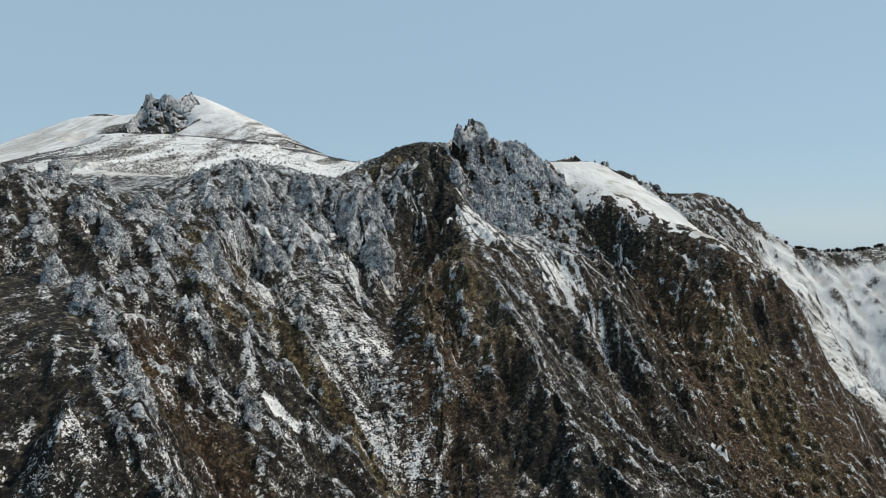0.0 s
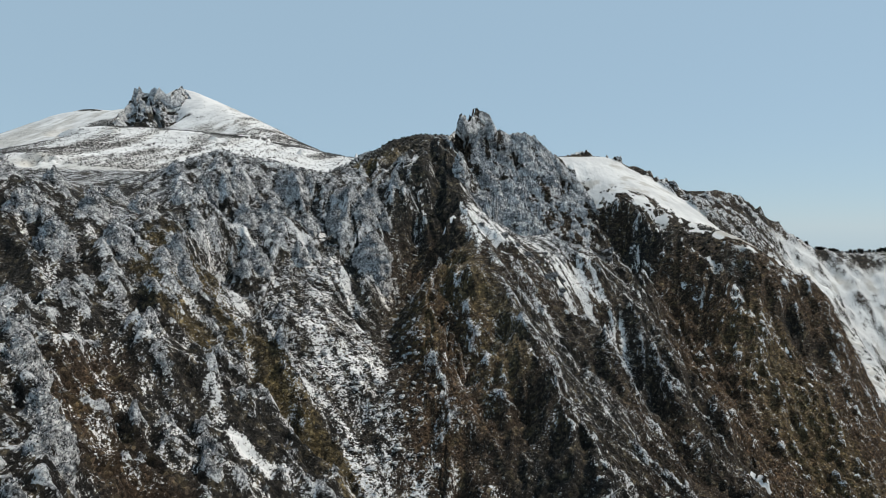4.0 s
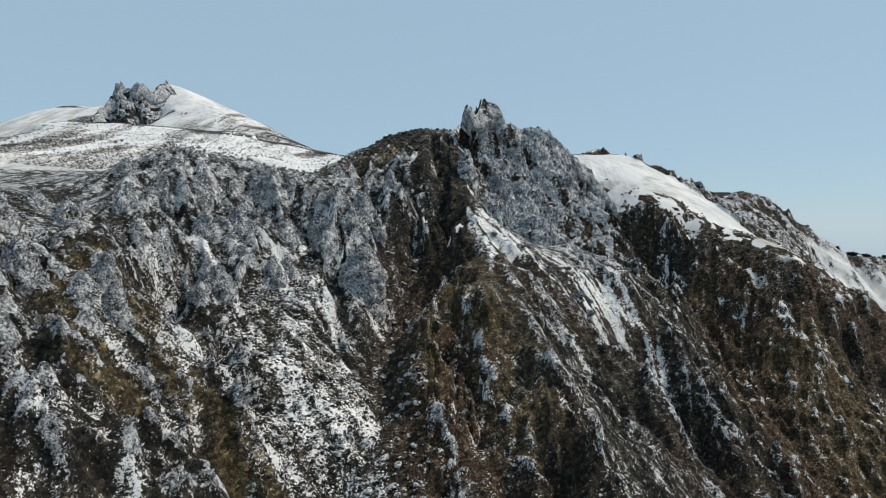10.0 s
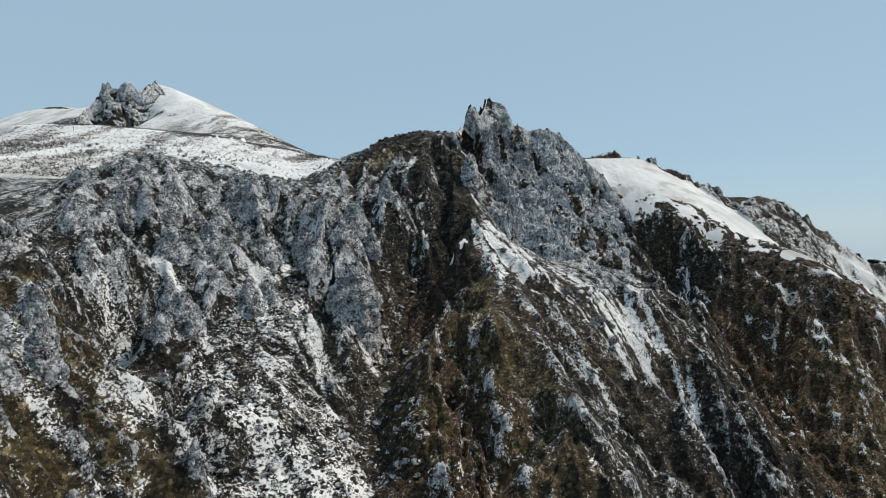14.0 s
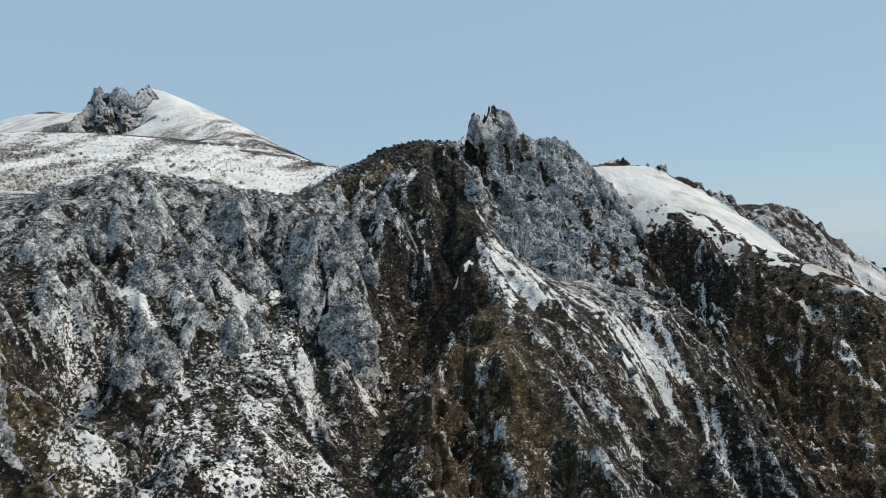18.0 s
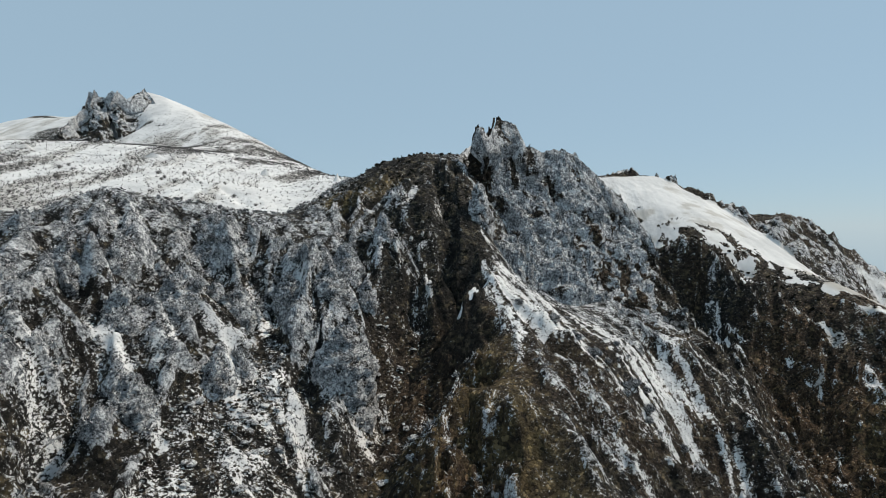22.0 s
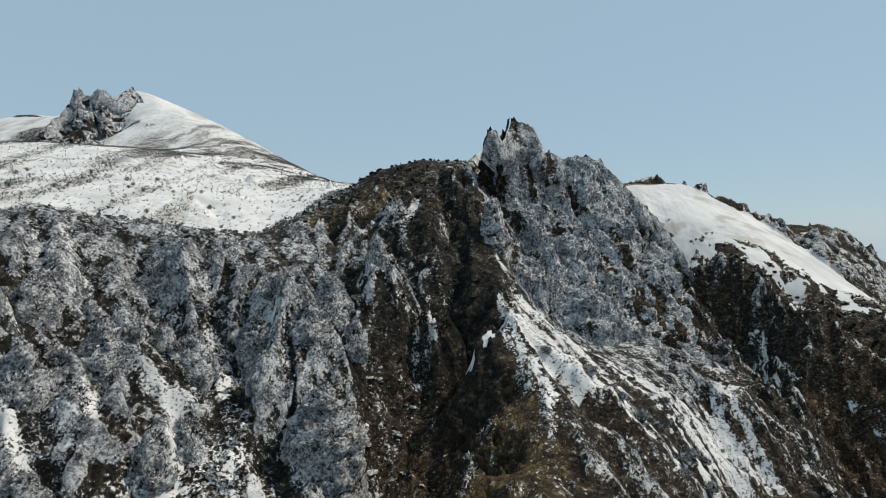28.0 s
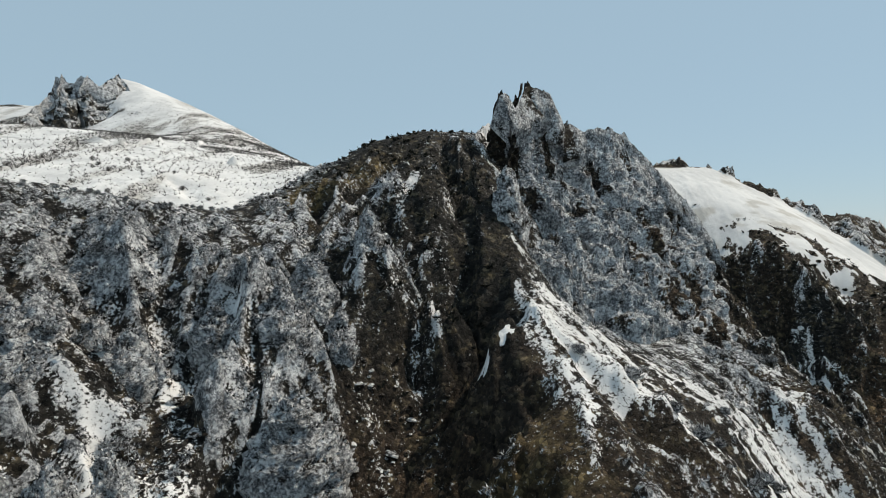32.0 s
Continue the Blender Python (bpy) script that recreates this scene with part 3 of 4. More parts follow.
dome = step01(near(GX, GY, 34, (-34, 410), (-18, 395), (-14, 370), (-12, 352)), 0.1, 0.5)      # the dark face below the dome
rime -= 0.35 * dome
rime -= 0.9 * back_rocks + 0.8 * cliff + 0.15 * pines + 0.25 * step01(chute, 0.3, 0.9)
for reach, rise, *pts in RIBS:
    rime += (0.42 - 0.25 * step01(GX, 25, 45)) * step01(near(GX, GY, reach, *pts), 0.05, 0.7)      # ribs and lumps white with it
plaster = smooth(inside(GX + 0.3 * chute_x, GY + 0.3 * chute_y, (16, 366), (20, 361), (36, 360), (54, 354), (72, 352), (80, 372), (92, 398), (110, 425), (86, 422), (51, 400), (20, 394)), 4)
rime += 0.30 * plaster
upper_left = left * step01(-30 - GX, 0, 12) * step01(GY, 270, 300) * (1 - step01(chute, 0.2, 0.7))
rime = (rime - 0.15 * left - 0.05 * step01(GX, -10, 10) + 0.16 * upper_left - 0.22 * left * step01(240 - GY, 0, 30) - (0.22 - 0.14 * step01(GX, 25, 40)) * step01(GX, -24, -12) * (1 - step01(GX, 85, 100)) * step01(-12 - base, 0, 15) + 0.10 * step01(near(GX, GY, 20, (-120, 180), (-91, 158), (-75, 140), (-56, 122)), 0.1, 0.6)) * core + 0.22 * (1 - core)
earth = np.clip((0.22 * core + 0.5 * wobble * core + 0.25 * step01(scree, 0.1, 0.6)) * (1 - 0.85 * left) * (1 - cliff) * (1 - 0.9 * dome) + 0.9 * step01(GX, 115, 145) * core * step01(450 - GY, 0, 40) * (0.3 + 0.7 * step01(outcrops, -0.15, 0.3)) + 0.6 * near(GX, GY, 24, (-14, 330), (-8, 300), (-4, 270), (0, 240)) + 0.9 * near(GX, GY, 12, (-90, 186), (-86, 170), (-73, 163), (-54, 158)) + 0.35 * step01(GX, -20, -8) * (1 - step01(GX, 12, 30)) * step01(-15 - base, 0, 20), 0, 1)
turf = np.clip(-2 * cliff + 0.45 * step01(near(GX, GY, 34, (182, 372), (184, 340), (188, 305)), 0.1, 0.6) + 0.45 * step01(near(GX, GY, 18, (4, 318), (6, 298), (16, 280), (22, 252)), 0.1, 0.7) + 0.35 * step01(near(GX, GY, 12, (-19, 300), (-13, 282), (-8, 262)), 0.1, 0.7) + 0.8 * step01(turf_zone, 0.1, 0.6) * (0.75 + 0.6 * grit) + 0.12 * step01(fractal(GX, GY, 17, 3, 190), 0.25, 0.6) * core * (GX < 60) * step01(0 - base, 0, 25), 0, 1)
dust = step01(near(GX, GY, 15, (190, 462), (196, 440), (204, 418)), 0.1, 0.6) * step01(fractal(GX, GY, 9, 3, 311), -0.4, 0.1) * 0.8 + (0.05 + 0.6 * step01(fractal(GX, GY * 2, 16, 5, 310, 0.6), 0.05, 0.4)) * (GX > 90) + 0.6 * thicket * np.clip(field + far_hill, 0, 1)

verts = np.stack([GX, GY, Z], -1).reshape(-1, 3)
nx, ny = GX.shape
idx = np.arange(nx * ny).reshape(nx, ny)
faces = np.stack([idx[:-1, :-1], idx[1:, :-1], idx[1:, 1:], idx[:-1, 1:]], -1).reshape(-1, 4)


def grid_mesh(name, verts, faces, values, mat):
    me = bpy.data.meshes.new(name)
    me.vertices.add(len(verts))
    me.vertices.foreach_set("co", verts.astype(np.float32).ravel())
    me.loops.add(faces.size)
    me.loops.foreach_set("vertex_index", faces.astype(np.int32).ravel())
    me.polygons.add(len(faces))
    me.polygons.foreach_set("loop_start", np.arange(0, faces.size, faces.shape[1], dtype=np.int32))
    me.update(calc_edges=True)
    me.validate()
    for key, v in values.items():
        me.attributes.new(key, "FLOAT", "POINT").data.foreach_set("value", v.astype(np.float32).ravel())
    me.materials.append(mat)
    return me


ground = new("ground", grid_mesh("ground", verts, faces, {"snow": snow, "rime": rime, "earth": earth, "turf": turf, "dust": np.clip(dust, 0, 1)}, MOUNTAIN))
tagged(ground, "dark mountain slopes of rock and earth under rime and patchy snow", "mountain", kind="structure")


def height(x, y):
    """The ground's height at a place, or at an array of places."""
    return lattice(Z, gx, gy, np.atleast_1d(np.asarray(x, float)), np.atleast_1d(np.asarray(y, float)))


def solid_noise(p, size, seed):
    """Smooth noise in space from -1 to 1, for rows of places."""
    r = np.random.default_rng(seed).uniform(-1, 1, (33, 33, 33))
    q = p / size
    i = np.floor(q).astype(int)
    u = q - i
    u = u * u * (3 - 2 * u)
    i %= 32
    out = 0
    for a in (0, 1):
        for b in (0, 1):
            for c in (0, 1):
                wt = (u[:, 0] if a else 1 - u[:, 0]) * (u[:, 1] if b else 1 - u[:, 1]) * (u[:, 2] if c else 1 - u[:, 2])
                out = out + wt * r[i[:, 0] + a, i[:, 1] + b, i[:, 2] + c]
    return out


def rock_noise(p, size, octaves, seed, ridged=True, squash=(1, 1, 1)):
    out, amp = 0, 1.0
    q = p * np.array(squash)
    for k in range(octaves):
        n = solid_noise(q + 13.7 * k, size / 2 ** k, seed + k)
        out = out + amp * ((1 - 2 * np.abs(n)) if ridged else n)
        amp *= 0.52
    return out


def along(pts, n):
    """n places at even steps along a line."""
    pts = np.array(pts, float)
    s = np.r_[0, np.cumsum(np.linalg.norm(np.diff(pts, axis=0), axis=1))]
    t = np.linspace(0, s[-1], n)
    return np.stack([np.interp(t, s, pts[:, k]) for k in range(3)], 1)


def grid_normals(g):
    du, dv = np.gradient(g, axis=0), np.gradient(g, axis=1)
    nrm = np.cross(du, dv)
    return nrm / (np.linalg.norm(nrm, axis=-1, keepdims=True) + 1e-9)


def crag_face(name, crest, foot, cols, rows, parent, seed, bulge=0.0, label="", rime0=1.25, jag=1.0, soil=0.2, crown=1.0):
    """One wall of rock from its crest down to its foot, broken into columns and clefts."""
    top, low = along(crest, cols), along(foot, cols)
    v = np.linspace(0, 1, rows)[None, :, None]
    g = np.empty((cols, rows, 3))
    g[..., :2] = top[:, None, :2] + (low - top)[:, None, :2] * v ** 1.25
    g[..., 2:] = top[:, None, 2:] + (low - top)[:, None, 2:] * v ** 0.9
    nrm = grid_normals(g)
    p = g.reshape(-1, 3)
    fade = np.minimum(1, np.linspace(0, 1, rows) * 5 + 0.25 * crown)[None, :].repeat(cols, 0).ravel()
    column = rock_noise(p, 9, 4, seed, squash=(1, 1, 0.22))
    chunk = rock_noise(p, 5, 4, seed + 9, squash=(1, 1, 0.6))
    pillar = rock_noise(p, 24, 2, seed + 50, squash=(1, 1, 0.12))
    hack = rock_noise(p, 1.6, 2, seed + 60)
    stripe = rock_noise(p, 7, 3, seed + 70, squash=(1, 1, 0.10))
    move = fade * (3.6 * pillar + 2.2 * column + 0.8 * stripe + 1.5 * chunk + 0.6 * hack + bulge) * jag
    q = p + nrm.reshape(-1, 3) * move[:, None]
    q[:, 2] += (1 - fade) * (2.6 * crown * jag * rock_noise(p, 4, 3, seed + 21)) * (np.linspace(1, 0, rows)[None, :].repeat(cols, 0).ravel() > 0.5)
    idx = np.arange(cols * rows).reshape(cols, rows)
    faces = np.stack([idx[:-1, :-1], idx[1:, :-1], idx[1:, 1:], idx[:-1, 1:]], -1).reshape(-1, 4)
    top_bare = np.clip(1 - np.linspace(0, 1, rows) * 5, 0, 1)[None, :].repeat(cols, 0).ravel()
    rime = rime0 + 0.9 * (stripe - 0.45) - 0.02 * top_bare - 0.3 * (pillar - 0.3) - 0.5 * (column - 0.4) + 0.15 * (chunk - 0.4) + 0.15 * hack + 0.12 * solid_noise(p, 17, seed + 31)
    zero = np.zeros(len(q))
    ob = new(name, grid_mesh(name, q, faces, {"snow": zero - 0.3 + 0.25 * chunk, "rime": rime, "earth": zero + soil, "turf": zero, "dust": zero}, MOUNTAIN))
    ob.parent = parent
    if label:
        tagged(ob, label)
    return ob


CREST = [(6, 413, 59), (8, 411, 66), (9, 411, 69), (11, 412, 70), (13, 414, 68), (15, 418, 66), (20, 427, 76), (25, 429, 75), (29, 430, 74), (32, 431, 68), (35, 434, 63), (38, 436, 64), (43, 440, 62), (50, 443, 64), (56, 445, 63), (62, 449, 62)]
EDGE = [(69, 452, 55), (77, 457, 50), (86, 462, 43), (98, 468, 33), (109, 474, 20), (114, 470, 7)]
FRONT = [(7, 402, 34), (11, 388, 22), (18, 374, 6), (34, 364, -5), (52, 360, -13), (70, 366, -19), (87, 390, -22), (104, 416, -26), (121, 441, -30)]
BACK = [(4, 432, 48), (24, 450, 40), (60, 470, 34), (95, 492, 12), (118, 484, -5)]
crag = tagged(new("rock_crag"), "jagged grey rock crag plastered with rime above the snowy spur", "rock")
crag.location = (40, 420, 0)
bpy.context.view_layer.update()
for ob in (crag_face("spire", CREST[6:12], FRONT[1:4] + [(58, 361, -15)], 210, 230, crag, 300, rime0=0.95, crown=0.7),
           crag_face("shoulder", CREST[9:], [(30, 365, -3)] + FRONT[3:6] + [(90, 395, -23)], 190, 220, crag, 300, rime0=0.95, crown=0.15),
           crag_face("east_wall", CREST[-3:] + EDGE, [(66, 364, -18)] + FRONT[5:], 200, 200, crag, 300, rime0=0.55, soil=0.45, crown=0.5),
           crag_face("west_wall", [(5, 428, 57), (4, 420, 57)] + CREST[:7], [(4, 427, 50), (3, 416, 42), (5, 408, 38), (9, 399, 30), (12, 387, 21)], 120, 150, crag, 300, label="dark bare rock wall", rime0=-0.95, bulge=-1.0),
           crag_face("back_wall", (CREST + EDGE)[::-1], BACK[::-1], 160, 60, crag, 300, crown=0.1)):
    ob.matrix_parent_inverse = crag.matrix_world.inverted()
summit = tagged(new("summit_crag"), "blue-grey broken rock towers on the snowy far summit", "rock")
TOP, LOW = [(-457, 850, 133), (-459, 870, 151), (-457, 890, 166), (-455, 900, 179), (-453, 906, 195), (-444, 908, 197), (-438, 908, 191), (-432, 908, 189), (-422, 908, 199), (-415, 909, 198), (-409, 910, 190), (-403, 912, 185), (-402, 918, 192), (-401, 930, 201), (-396, 936, 207), (-388, 936, 198), (-377, 930, 185), (-364, 920, 173)], [(-423, 800, 119), (-406, 800, 117), (-379, 800, 117), (-362, 808, 120), (-368, 848, 139), (-357, 840, 136), (-346, 848, 142), (-334, 866, 155)]
crag_face("tower", TOP[:8], LOW[:4], 110, 70, summit, 340, rime0=0.36, jag=1.1, soil=0.0)
crag_face("tower", TOP[7:], LOW[3:], 110, 70, summit, 340, rime0=0.48, jag=1.1, soil=0.0)
crag_face("back_wall", TOP[::-1], [(x - 4, y + 30, z - 45) for x, y, z in TOP[::-1]], 90, 20, summit, 340, jag=2.0)


def part(name, me, parent, label=""):
    """Links a mesh as one part of a thing."""
    ob = new(name, me)
    ob.parent = parent
    return tagged(ob, label) if label else ob


# ---- rocks ----
def sprigs(places, reach, blades, seed, lift=0.35, thin=0.16):
    """Triangles that stand out from each place like twigs: vertices and faces. reach: a length for each place."""
    r = np.random.default_rng(seed)
    n = len(places)
    d = r.normal(size=(n, blades, 3))
    d[..., 2] = np.abs(d[..., 2]) * 0.8 + lift
    d /= np.linalg.norm(d, axis=-1, keepdims=True)
    length = reach[:, None, None] * r.uniform(0.45, 1.0, (n, blades, 1))
    side = np.cross(d, r.normal(size=d.shape))
    side /= np.linalg.norm(side, axis=-1, keepdims=True) + 1e-9
    start = places[:, None, :] + d * length * 0.1
    v = np.stack([start - side * length * thin, start + side * length * thin, start + d * length], 2).reshape(-1, 3)
    return v, np.arange(len(v)).reshape(-1, 3)


def joined(name, v, f, mat):
    return grid_mesh(name, v, f, {}, mat)


def rock_mesh(name, seed, tall=1.6, cols=46, rows=48, rime=0.45, ragged=1.0, snow=-0.2, foot=4.0):
    """A broken block of rock, a metre across the middle, standing on z = 0, with its foot below the ground."""
    a = np.linspace(0, 2 * np.pi, cols, endpoint=False)[:, None]
    h = np.linspace(0, 1, rows)[None, :]
    rise = h * (tall + foot) - foot
    top = np.clip(rise / tall, -1, 1)
    girth = np.where(top < 0, 1.1, (1 - np.clip(top, 0, 1)) ** 0.75 * (0.5 + 0.6 * (1 - np.clip(top, 0, 1))))
    g = np.stack([np.cos(a) * girth, np.sin(a) * girth, rise + 0 * a], -1)
    p = g.reshape(-1, 3)
    off = np.array([seed * 3.1, seed * 1.7, 0])
    out = np.stack([np.cos(a) + 0 * h, np.sin(a) + 0 * h, 0.25 + 0 * (a + h)], -1).reshape(-1, 3)
    col = rock_noise(p * 3 + off, 1.5, 3, 400 + seed, squash=(1, 1, 0.5))
    chunk = rock_noise(p * 3 + off, 0.7, 3, 430 + seed)
    body = np.minimum(1, (1 - np.clip(top, 0, 1)) * 4 + 0.15).repeat(cols, 0).ravel()
    hack = rock_noise(p * 3 + off, 0.3, 2, 460 + seed)
    q = p + out * ((0.16 * col + 0.11 * chunk + 0.05 * hack) * ragged * body)[:, None]
    q[:, 2] += 0.12 * chunk * ragged
    idx = np.arange(cols * rows).reshape(cols, rows)
    nxt = np.roll(idx, -1, axis=0)
    faces = np.stack([idx[:, :-1], nxt[:, :-1], nxt[:, 1:], idx[:, 1:]], -1).reshape(-1, 4)
    zero = np.zeros(len(q))
    return grid_mesh(name, q, faces, {"snow": zero + snow + 0.3 * chunk, "rime": zero + rime + 0.25 * col + 0.3 * chunk, "earth": zero + 0.2, "turf": zero, "dust": zero}, MOUNTAIN)


rock_rng = np.random.default_rng(21)
RIMED = [rock_mesh("rimed_rock", k, tall=1.5 + 0.25 * (k % 3)) for k in range(6)]


FUR = []
for k, me in enumerate(RIMED):
    co = np.array([v.co[:] for v in me.vertices])
    co = co[(co[:, 2] > -0.6)]
    pick = np.random.default_rng(90 + k).choice(len(co), 420, replace=False)
    FUR.append(joined("rime_crust", *sprigs(co[pick], np.full(420, 0.16), 3, 95 + k, 0.3, 0.3), RIME_TWIG))


def put_rock(name, me, x, y, wide, tall, label, group="", sink=0.0):
    z = height(x, y)[0]
    ob = new(name, me)
    ob.location = (x, y, z - sink)
    ob.rotation_euler = (0, 0, rock_rng.uniform(0, 6.28))
    ob.scale = (wide, wide * rock_rng.uniform(0.8, 1.1), tall)
    return tagged(ob, label, "rock", group)


# the tooth on the snowy spur, and the large lumps of the left-hand face
put_rock("rock_pinnacle", rock_mesh("rock_pinnacle", 9, tall=2.4, rime=0.25), 8, 380, 4.6, 6.8, "dark rock pinnacle with rime at the top of the snow spur", sink=3)
for x, y, wide, tall in ((-36, 321, 12, 7), (-44, 340, 9, 6), (-40, 352, 8, 5.5), (-56, 338, 7, 5), (-70, 330, 9, 6), (-84, 318, 9, 6), (-78, 333, 6, 4), (-92, 326, 6, 4), (-100, 318, 8, 6),
                         (-108, 306, 9, 6), (-112, 288, 9, 6), (-120, 268, 10, 7), (-128, 250, 10, 7), (-112, 235, 9, 7), (-124, 222, 11, 8), (-96, 246, 7, 7), (-90, 238, 6, 6), (-138, 230, 10, 7), (-135, 275, 8, 6),
                         (-95, 165, 9, 7), (-105, 172, 8, 7), (-82, 152, 8, 6), (-112, 185, 9, 6), (-75, 142, 7, 5), (-125, 190, 9, 7), (-66, 300, 7, 5), (-90, 300, 8, 6), (-80, 285, 7, 5),
                         (-32, 345, 7, 5), (-28, 362, 6, 5), (-150, 262, 8, 6), (-160, 245, 9, 6), (-144, 210, 9, 7), (-62, 308, 6, 5)):
    k = int(rock_rng.integers(6))
    ob = put_rock("rimed_rock", RIMED[k], x, y, wide * 0.56, 0.95 * tall * rock_rng.uniform(0.8, 1.1), "grey rock knob furred with white rime on the steep slope", "rime-covered rock knobs", sink=tall * 0.5)
    part("rime_crust", FUR[k], ob, "white feathers of rime")


# ---- scrub ----
def strewn(n, x0, x1, y0, y1, seed, keep):
    """Places on the ground where keep(x, y) allows."""
    r = np.random.default_rng(seed)
    x, y = r.uniform(x0, x1, n), r.uniform(y0, y1, n)
    ok = keep(x, y) > r.uniform(0, 1, n)
    x, y = x[ok], y[ok]
    return np.stack([x, y, height(x, y) - 0.05], 1)


def of(grid):
    return lambda x, y: lattice(grid, gx, gy, x, y)


gaps = step01(fractal(GX, GY, 5, 3, 570, 0.6), -0.25, 0.2)
scrub_w = np.clip((rime + 0.10) * 1.9, 0, 1) * gaps * core * slope_w * (1 - step01(snow, 0.45, 0.7))


def clumps(n, x0, x1, y0, y1, seed, sizes, per=12, blades=3):
    """Low shrubs: sprigs that stand out of small domes on the ground."""
    r = np.random.default_rng(seed)
    at = strewn(n, x0, x1, y0, y1, seed, of(scrub_w))
    size = sizes[0] + (sizes[1] - sizes[0]) * r.uniform(0, 1, len(at)) ** 2
    d = r.normal(size=(len(at), per, 3))
    d[..., 2] = np.abs(d[..., 2])
    d /= np.linalg.norm(d, axis=-1, keepdims=True)
    p = at[:, None] + d * (size[:, None, None] * (0.75, 0.75, 0.9)) * r.uniform(0.5, 1, (len(at), per, 1))
    return sprigs(p.reshape(-1, 3), np.repeat(size * 0.55, per), blades, seed + 1, 0.3, 0.26)


v, f = clumps(46000, -178, 5, 112, 432, 31, (0.45, 1.9))
tagged(new("rimed_scrub", joined("rimed_scrub", v, f, RIME_TWIG)), "low scrub furred with white rime on the steep slope", "scrub", kind="stuff")
v, f = clumps(12000, 5, 135, 190, 430, 33, (0.4, 1.5))
tagged(new("rimed_scrub", joined("rimed_scrub", v, f, RIME_TWIG)), "low rimed scrub on the spur below the crag", "scrub", kind="stuff")
dark_w = core * (1 - step01(snow, 0.5, 0.9)) * np.maximum(0.5 * near(GX, GY, 60, (120, 455), (170, 470), (215, 440)), 0.6 * near(GX, GY, 22, (-56, 405), (-34, 420), (-10, 428)))
dark_w = np.maximum(dark_w, 0.7 * near(GX, GY, 26, (170, 556), (254, 630), (304, 646), (398, 667), (486, 690), (630, 722)))
dark_w = np.maximum(dark_w, 0.8 * step01(near(GX, GY, 28, (-26, 402), (-12, 382), (-12, 358)), 0.1, 0.6))
dark_w = np.maximum(dark_w, 0.7 * np.maximum(0.8 * pines * step01(fractal(GX, GY, 9, 4, 590, 0.6), -0.1, 0.2), islands))
spots_c = strewn(60000, -70, 640, 340, 730, 35, of(dark_w))
v, f = sprigs(spots_c, np.random.default_rng(3).uniform(0.6, 1.9, len(spots_c)), 8, 36, 0.2, 0.25)
tagged(new("dwarf_pine_scrub", joined("dwarf_pine_scrub", v, f, PINE)), "dark dwarf pine scrub between snow patches on the ridge", "scrub", kind="stuff")
field_w = np.clip(field + far_hill, 0, 1) * (0.10 + 0.9 * thicket) * (1 - step01(GY, 860, 930))
spots_d = strewn(150000, -420, 10, 400, 950, 37, of(field_w))
v, f = sprigs(spots_d, np.random.default_rng(4).uniform(0.7, 2.0, len(spots_d)), 5, 38, 0.6, 0.08)
tagged(new("bare_scrub", joined("bare_scrub", v, f, BARE)), "bare grey birch scrub across the snowy hill", "scrub", kind="stuff")


def shrub(name, seed, mat, label, wide, tall, leafy=150, thin=0.12):
    """A shrub of its own: stems that fork from one root, and a crown of sprigs."""
    r = np.random.default_rng(seed)
    root = tagged(new(name), label, "shrub")
    bm = bmesh.new()
    tips = []
    for k in range(6):
        a, lean = r.uniform(0, 6.28), r.uniform(0.25, 0.8)
        tip = Vector((math.cos(a) * lean * wide * 0.4, math.sin(a) * lean * wide * 0.4, tall * r.uniform(0.5, 0.75)))
        m = tip.to_track_quat("Z", "Y").to_matrix().to_4x4()
        bmesh.ops.create_cone(bm, segments=5, radius1=0.09 * tall / 2, radius2=0.025 * tall / 2, depth=tip.length, matrix=Matrix.Translation(tip / 2) @ m)
        tips.append(tip)
    me = bpy.data.meshes.new("stems")
    bm.to_mesh(me)
    bm.free()
    me.materials.append(BARK)
    part("stems", me, root)
    p = r.normal(size=(leafy, 3))
    p /= np.linalg.norm(p, axis=1, keepdims=True)
    p *= r.uniform(0.35, 1, (leafy, 1)) ** 0.6
    p = p * (wide * 0.42, wide * 0.42, tall * 0.42) + (0, 0, tall * 0.38)
    p[:, 2] = np.maximum(p[:, 2], 0.05)
    p[:, :2] *= 1 + 0.35 * solid_noise(p + seed, wide * 0.4, 500 + seed)[:, None]
    v, f = sprigs(p, r.uniform(0.25, 0.5, leafy) * tall, 5, seed + 7, 0.25, thin)
    part("crown", joined("crown", v, f, mat), root)
    return root


def planted(kinds, places, group, seed, sizes=(0.7, 1.3)):
    r = np.random.default_rng(seed)
    for x, y in places:
        ob = kinds[int(r.integers(len(kinds)))]
        k = r.uniform(*sizes)
        m = Matrix.Translation((x, y, height(x, y)[0] - 0.3 * k)) @ Matrix.Rotation(r.uniform(0, 6.28), 4, "Z")
        if "group" not in ob.keys():
            ob.matrix_basis = m
            ob.scale = (k, k, k)
            ob["group"] = group
        else:
            new_one = copy_thing(ob, m)
            new_one.scale = (k, k, k)


def rows_along(pts, n, spread, seed):
    r = np.random.default_rng(seed)
    q = along([(*p, 0) for p in pts], n)[:, :2]
    return q + r.normal(0, spread, q.shape)


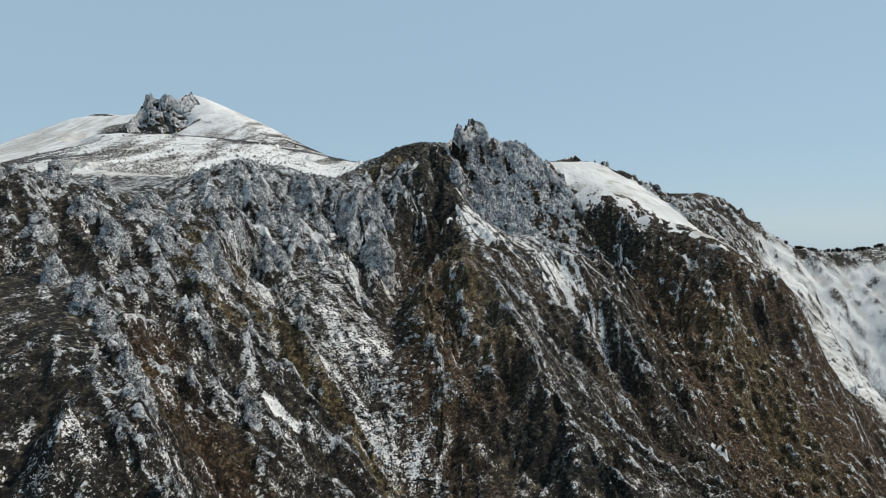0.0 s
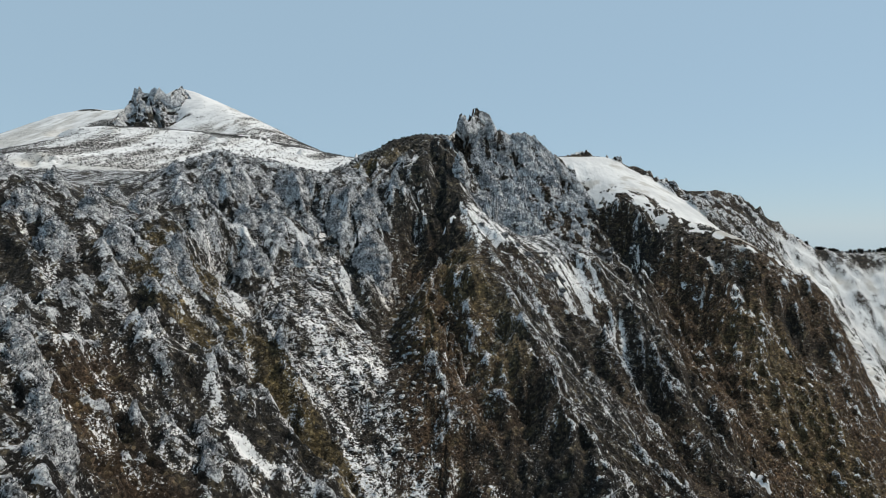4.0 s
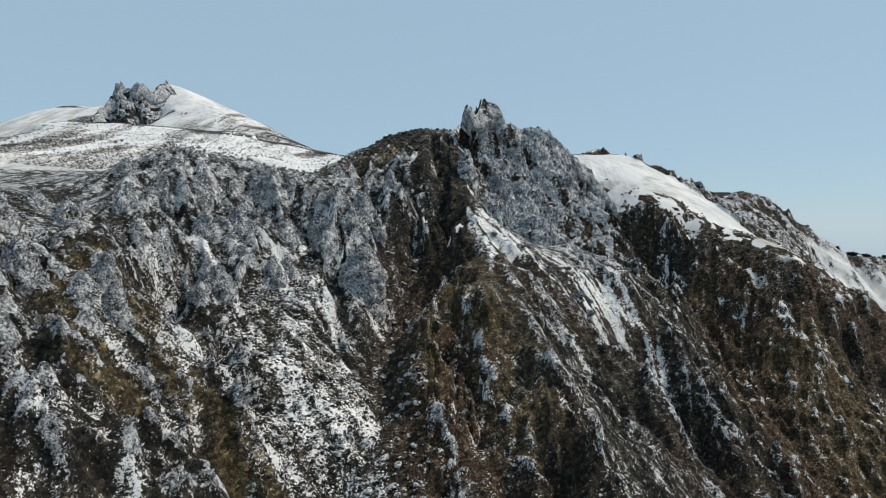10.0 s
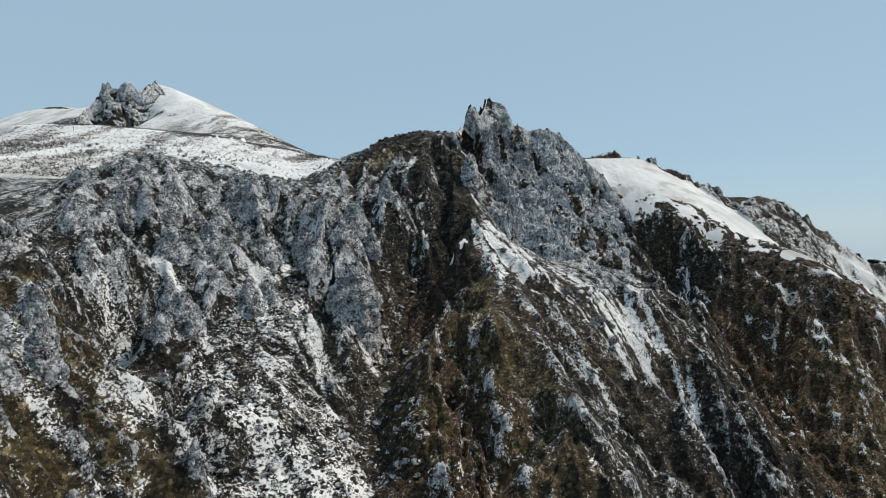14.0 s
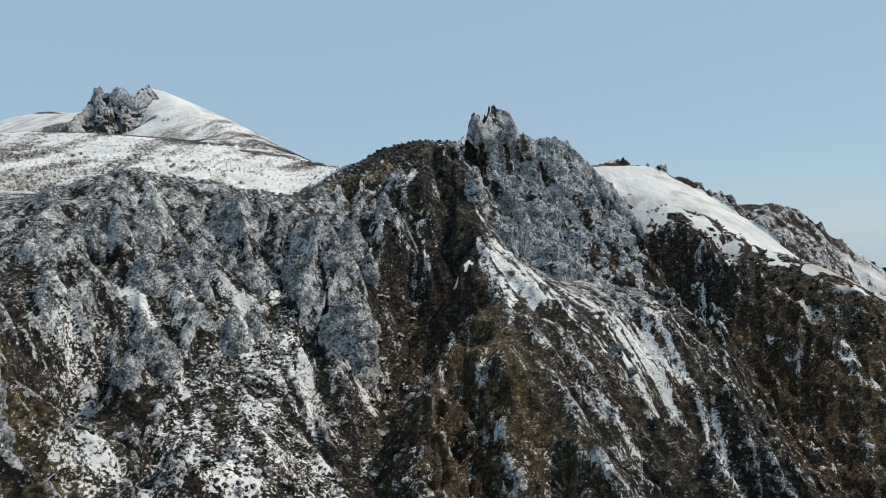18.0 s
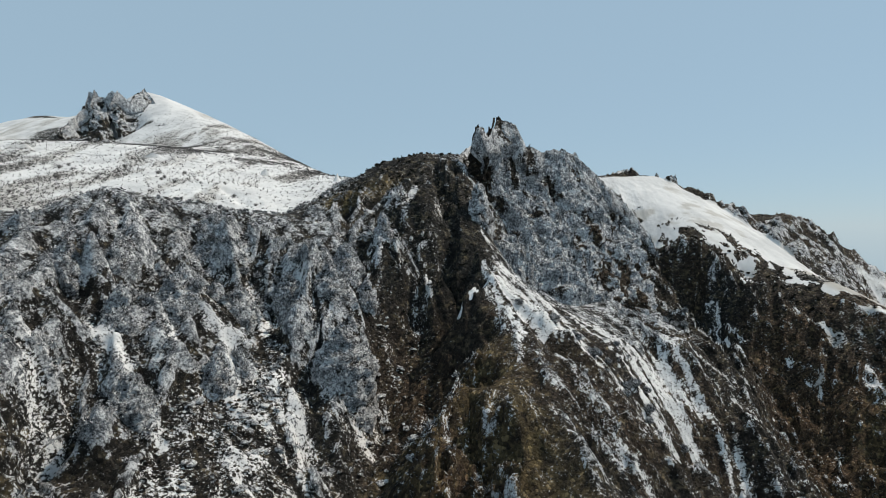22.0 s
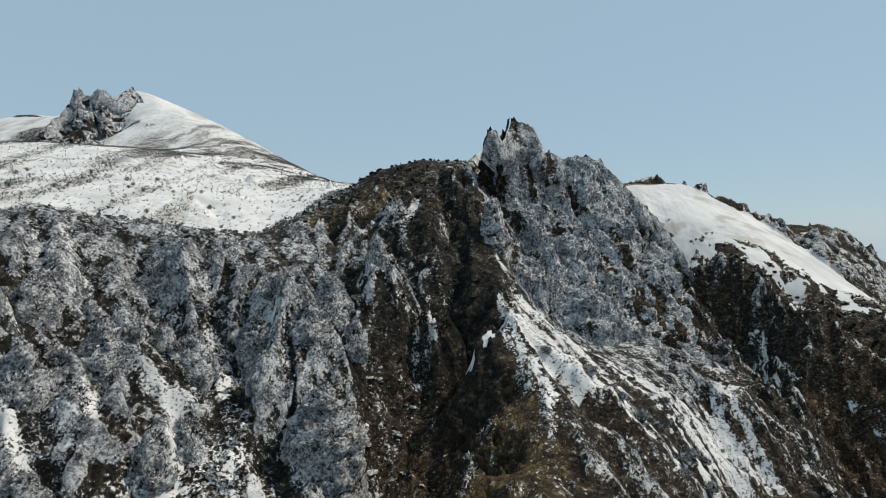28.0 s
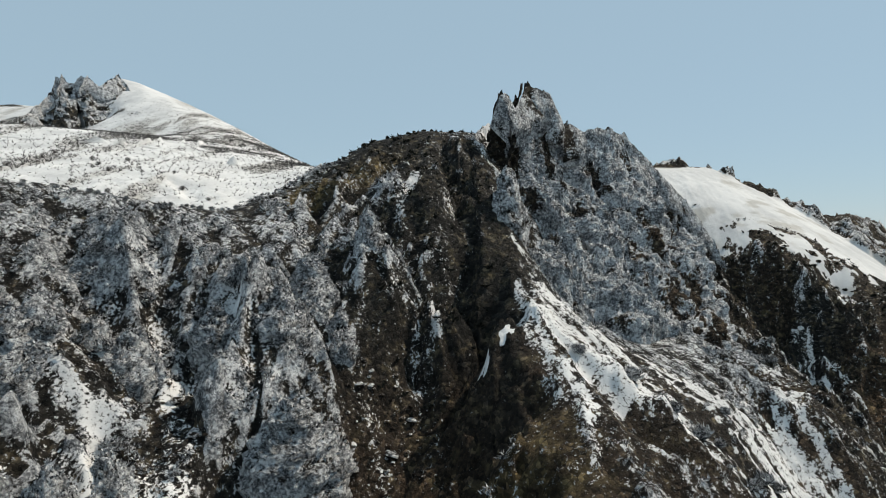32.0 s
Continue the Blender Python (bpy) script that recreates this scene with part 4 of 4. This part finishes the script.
rimed_kinds = [shrub("rimed_shrub", 600 + k, RIME_TWIG, "leafless shrub coated in white rime on the rocky slope", 3.4, 2.6) for k in range(3)]
pine_kinds = [shrub("dwarf_pine", 620 + k, PINE, "dark dwarf pine bush standing out of the snow", 3.6, 2.5, 170, 0.2) for k in range(3)]
bare_kinds = [shrub("birch_shrub", 640 + k, BARE, "bare grey birch shrub rising from the snow field", 4.2, 3.4, 110, 0.035) for k in range(3)]
planted(rimed_kinds, np.concatenate([rows_along([(24, 387), (50, 394), (84, 412), (112, 432)], 34, 3.0, 1), rows_along([(30, 345), (55, 330), (80, 325)], 22, 9.0, 3), rows_along([(-50, 345), (-75, 330), (-100, 312)], 24, 8, 4)]), "rimed shrubs", 5)
planted(rimed_kinds, rows_along([(-104, 351), (-84, 362), (-70, 386)], 30, 1.2, 2), "rimed shrubs", 14, (0.25, 0.5))
planted(pine_kinds, np.concatenate([rows_along([(-52, 408), (-34, 422), (-18, 429), (-4, 430)], 26, 1.6, 6), rows_along([(112, 478), (124, 468), (146, 457), (166, 450), (175, 425), (188, 408), (207, 402)], 70, 3.5, 7), rows_along([(165, 553), (209, 577), (254, 627), (304, 645)], 24, 2.5, 8)]), "dwarf pines", 9, (0.22, 0.55))
ridge_kinds = [shrub("ridge_tree", 660 + k, PINE, "dark windblown tree on the crest above the snow bowl", 3.4, 5.0, 130, 0.1) for k in range(3)]
planted(ridge_kinds, rows_along([(350, 651), (398, 666), (486, 690), (600, 716)], 70, 3, 15), "trees on the far crest", 16, (0.6, 1.15))
planted(bare_kinds, np.concatenate([rows_along([(-60, 445), (-110, 455), (-170, 480), (-230, 500)], 30, 16, 10), rows_along([(-97, 640), (-149, 700), (-208, 770)], 22, 6, 11)]), "birch shrubs", 12, (0.35, 0.8))


# ---- boulders on the scree ----
SMALL = [rock_mesh("boulder", 40 + k, tall=0.7, cols=9, rows=7, rime=0.3, ragged=1.2, snow=0.05, foot=0.5) for k in range(5)]
pebble_rng = np.random.default_rng(77)
picked = strewn(9000, -85, 30, 190, 345, 78, of(np.maximum(step01(chute, 0.1, 0.5), 0.8 * step01(scree, 0.1, 0.6))))
for x, y, z in picked[:230]:
    ob = new("boulder", pebble_rng.choice(SMALL))
    k = pebble_rng.uniform(0.5, 1.25)
    ob.location, ob.rotation_euler, ob.scale = (x, y, z), (pebble_rng.uniform(-0.3, 0.3), pebble_rng.uniform(-0.3, 0.3), pebble_rng.uniform(0, 6.28)), (k, k * pebble_rng.uniform(0.7, 1.1), k * 0.8)
    tagged(ob, "grey boulder dusted with snow on the scree chute", "boulder", "boulders on the scree")
vs, fs, n0 = [], [], 0
shapes = [np.array([v.co[:] for v in me.vertices]) for me in SMALL]
quads = np.array([list(p.vertices) for p in SMALL[0].polygons])
vals = {key: [] for key in ("snow", "rime", "earth", "turf", "dust")}
for x, y, z in picked[230:]:
    k, a = pebble_rng.uniform(0.15, 0.6), pebble_rng.uniform(0, 6.28)
    n = int(pebble_rng.integers(5))
    p = shapes[n] * (k, k, k * 0.8)
    p = np.stack([p[:, 0] * math.cos(a) - p[:, 1] * math.sin(a), p[:, 0] * math.sin(a) + p[:, 1] * math.cos(a), p[:, 2]], 1) + (x, y, z)
    vs.append(p)
    fs.append(quads + n0)
    n0 += len(p)
vs, fs = np.concatenate(vs), np.concatenate(fs)
flat = np.zeros(len(vs))
tagged(new("scree", grid_mesh("scree", vs, fs, {"snow": flat + 0.15, "rime": flat + 0.3, "earth": flat + 0.3, "turf": flat, "dust": flat}, MOUNTAIN)), "loose grey scree stones dusted with snow in the gully", "stones", kind="stuff")


# ---- patches of old snow ----
def snow_patch(x, y, long, wide, seed):
    """A ragged patch that lies down the fall of the slope, a hand thick, thinning to its rim."""
    r = np.random.default_rng(seed)
    fx, fy = lattice(fall_x, gx, gy, np.array([x]), np.array([y]))[0], lattice(fall_y, gx, gy, np.array([x]), np.array([y]))[0]
    n = math.hypot(fx, fy) + 1e-6
    fx, fy = fx / n, fy / n
    a = np.linspace(0, 2 * np.pi, 72, endpoint=False)
    rag = 1.0
    for k, amp in ((2, 0.25), (3, 0.2), (5, 0.14), (8, 0.10), (13, 0.08), (21, 0.06)):
        rag = rag + amp * np.sin(k * a + r.uniform(0, 6.28))
    h = np.linspace(0.02, 1, 14)
    u, w = np.cos(a)[:, None] * rag[:, None] * h * long / 2, np.sin(a)[:, None] * rag[:, None] * h * wide / 2
    px, py = x + fx * u - fy * w, y + fy * u + fx * w
    pz = lattice(Z, gx, gy, px, py)
    pz = 0.35 * pz + 0.65 * lattice(Z_SOFT, gx, gy, px, py) + 0.22 - 0.6 * h ** 8
    v = np.stack([px, py, pz], -1).reshape(-1, 3)
    idx = np.arange(72 * 14).reshape(72, 14)
    nxt = np.roll(idx, -1, axis=0)
    f = np.stack([idx[:, :-1], idx[:, 1:], nxt[:, 1:], nxt[:, :-1]], -1).reshape(-1, 4)
    ob = new("snow_patch", joined("snow_patch", v, f, SNOW))
    return tagged(ob, "ragged patch of old snow lying on the dark slope", "snow", "snow patches")


Z_SOFT = smooth(Z, 10)
for n, (x, y, long, wide) in enumerate(((2, 341, 7, 3.6), (131, 414, 12, 5), (200, 375, 5, 4), (-42, 318, 4, 2.0), (-53, 340, 4, 1.4), (-97, 186, 7, 3.0), (-70, 139, 7, 4), (150, 449, 7, 3.5), (138, 288, 8, 4))):
    if lattice(steep, gx, gy, np.array([x]), np.array([y]))[0] < 1.25 or n < 3:
        snow_patch(x, y, long, wide * 1.25, 700 + n)
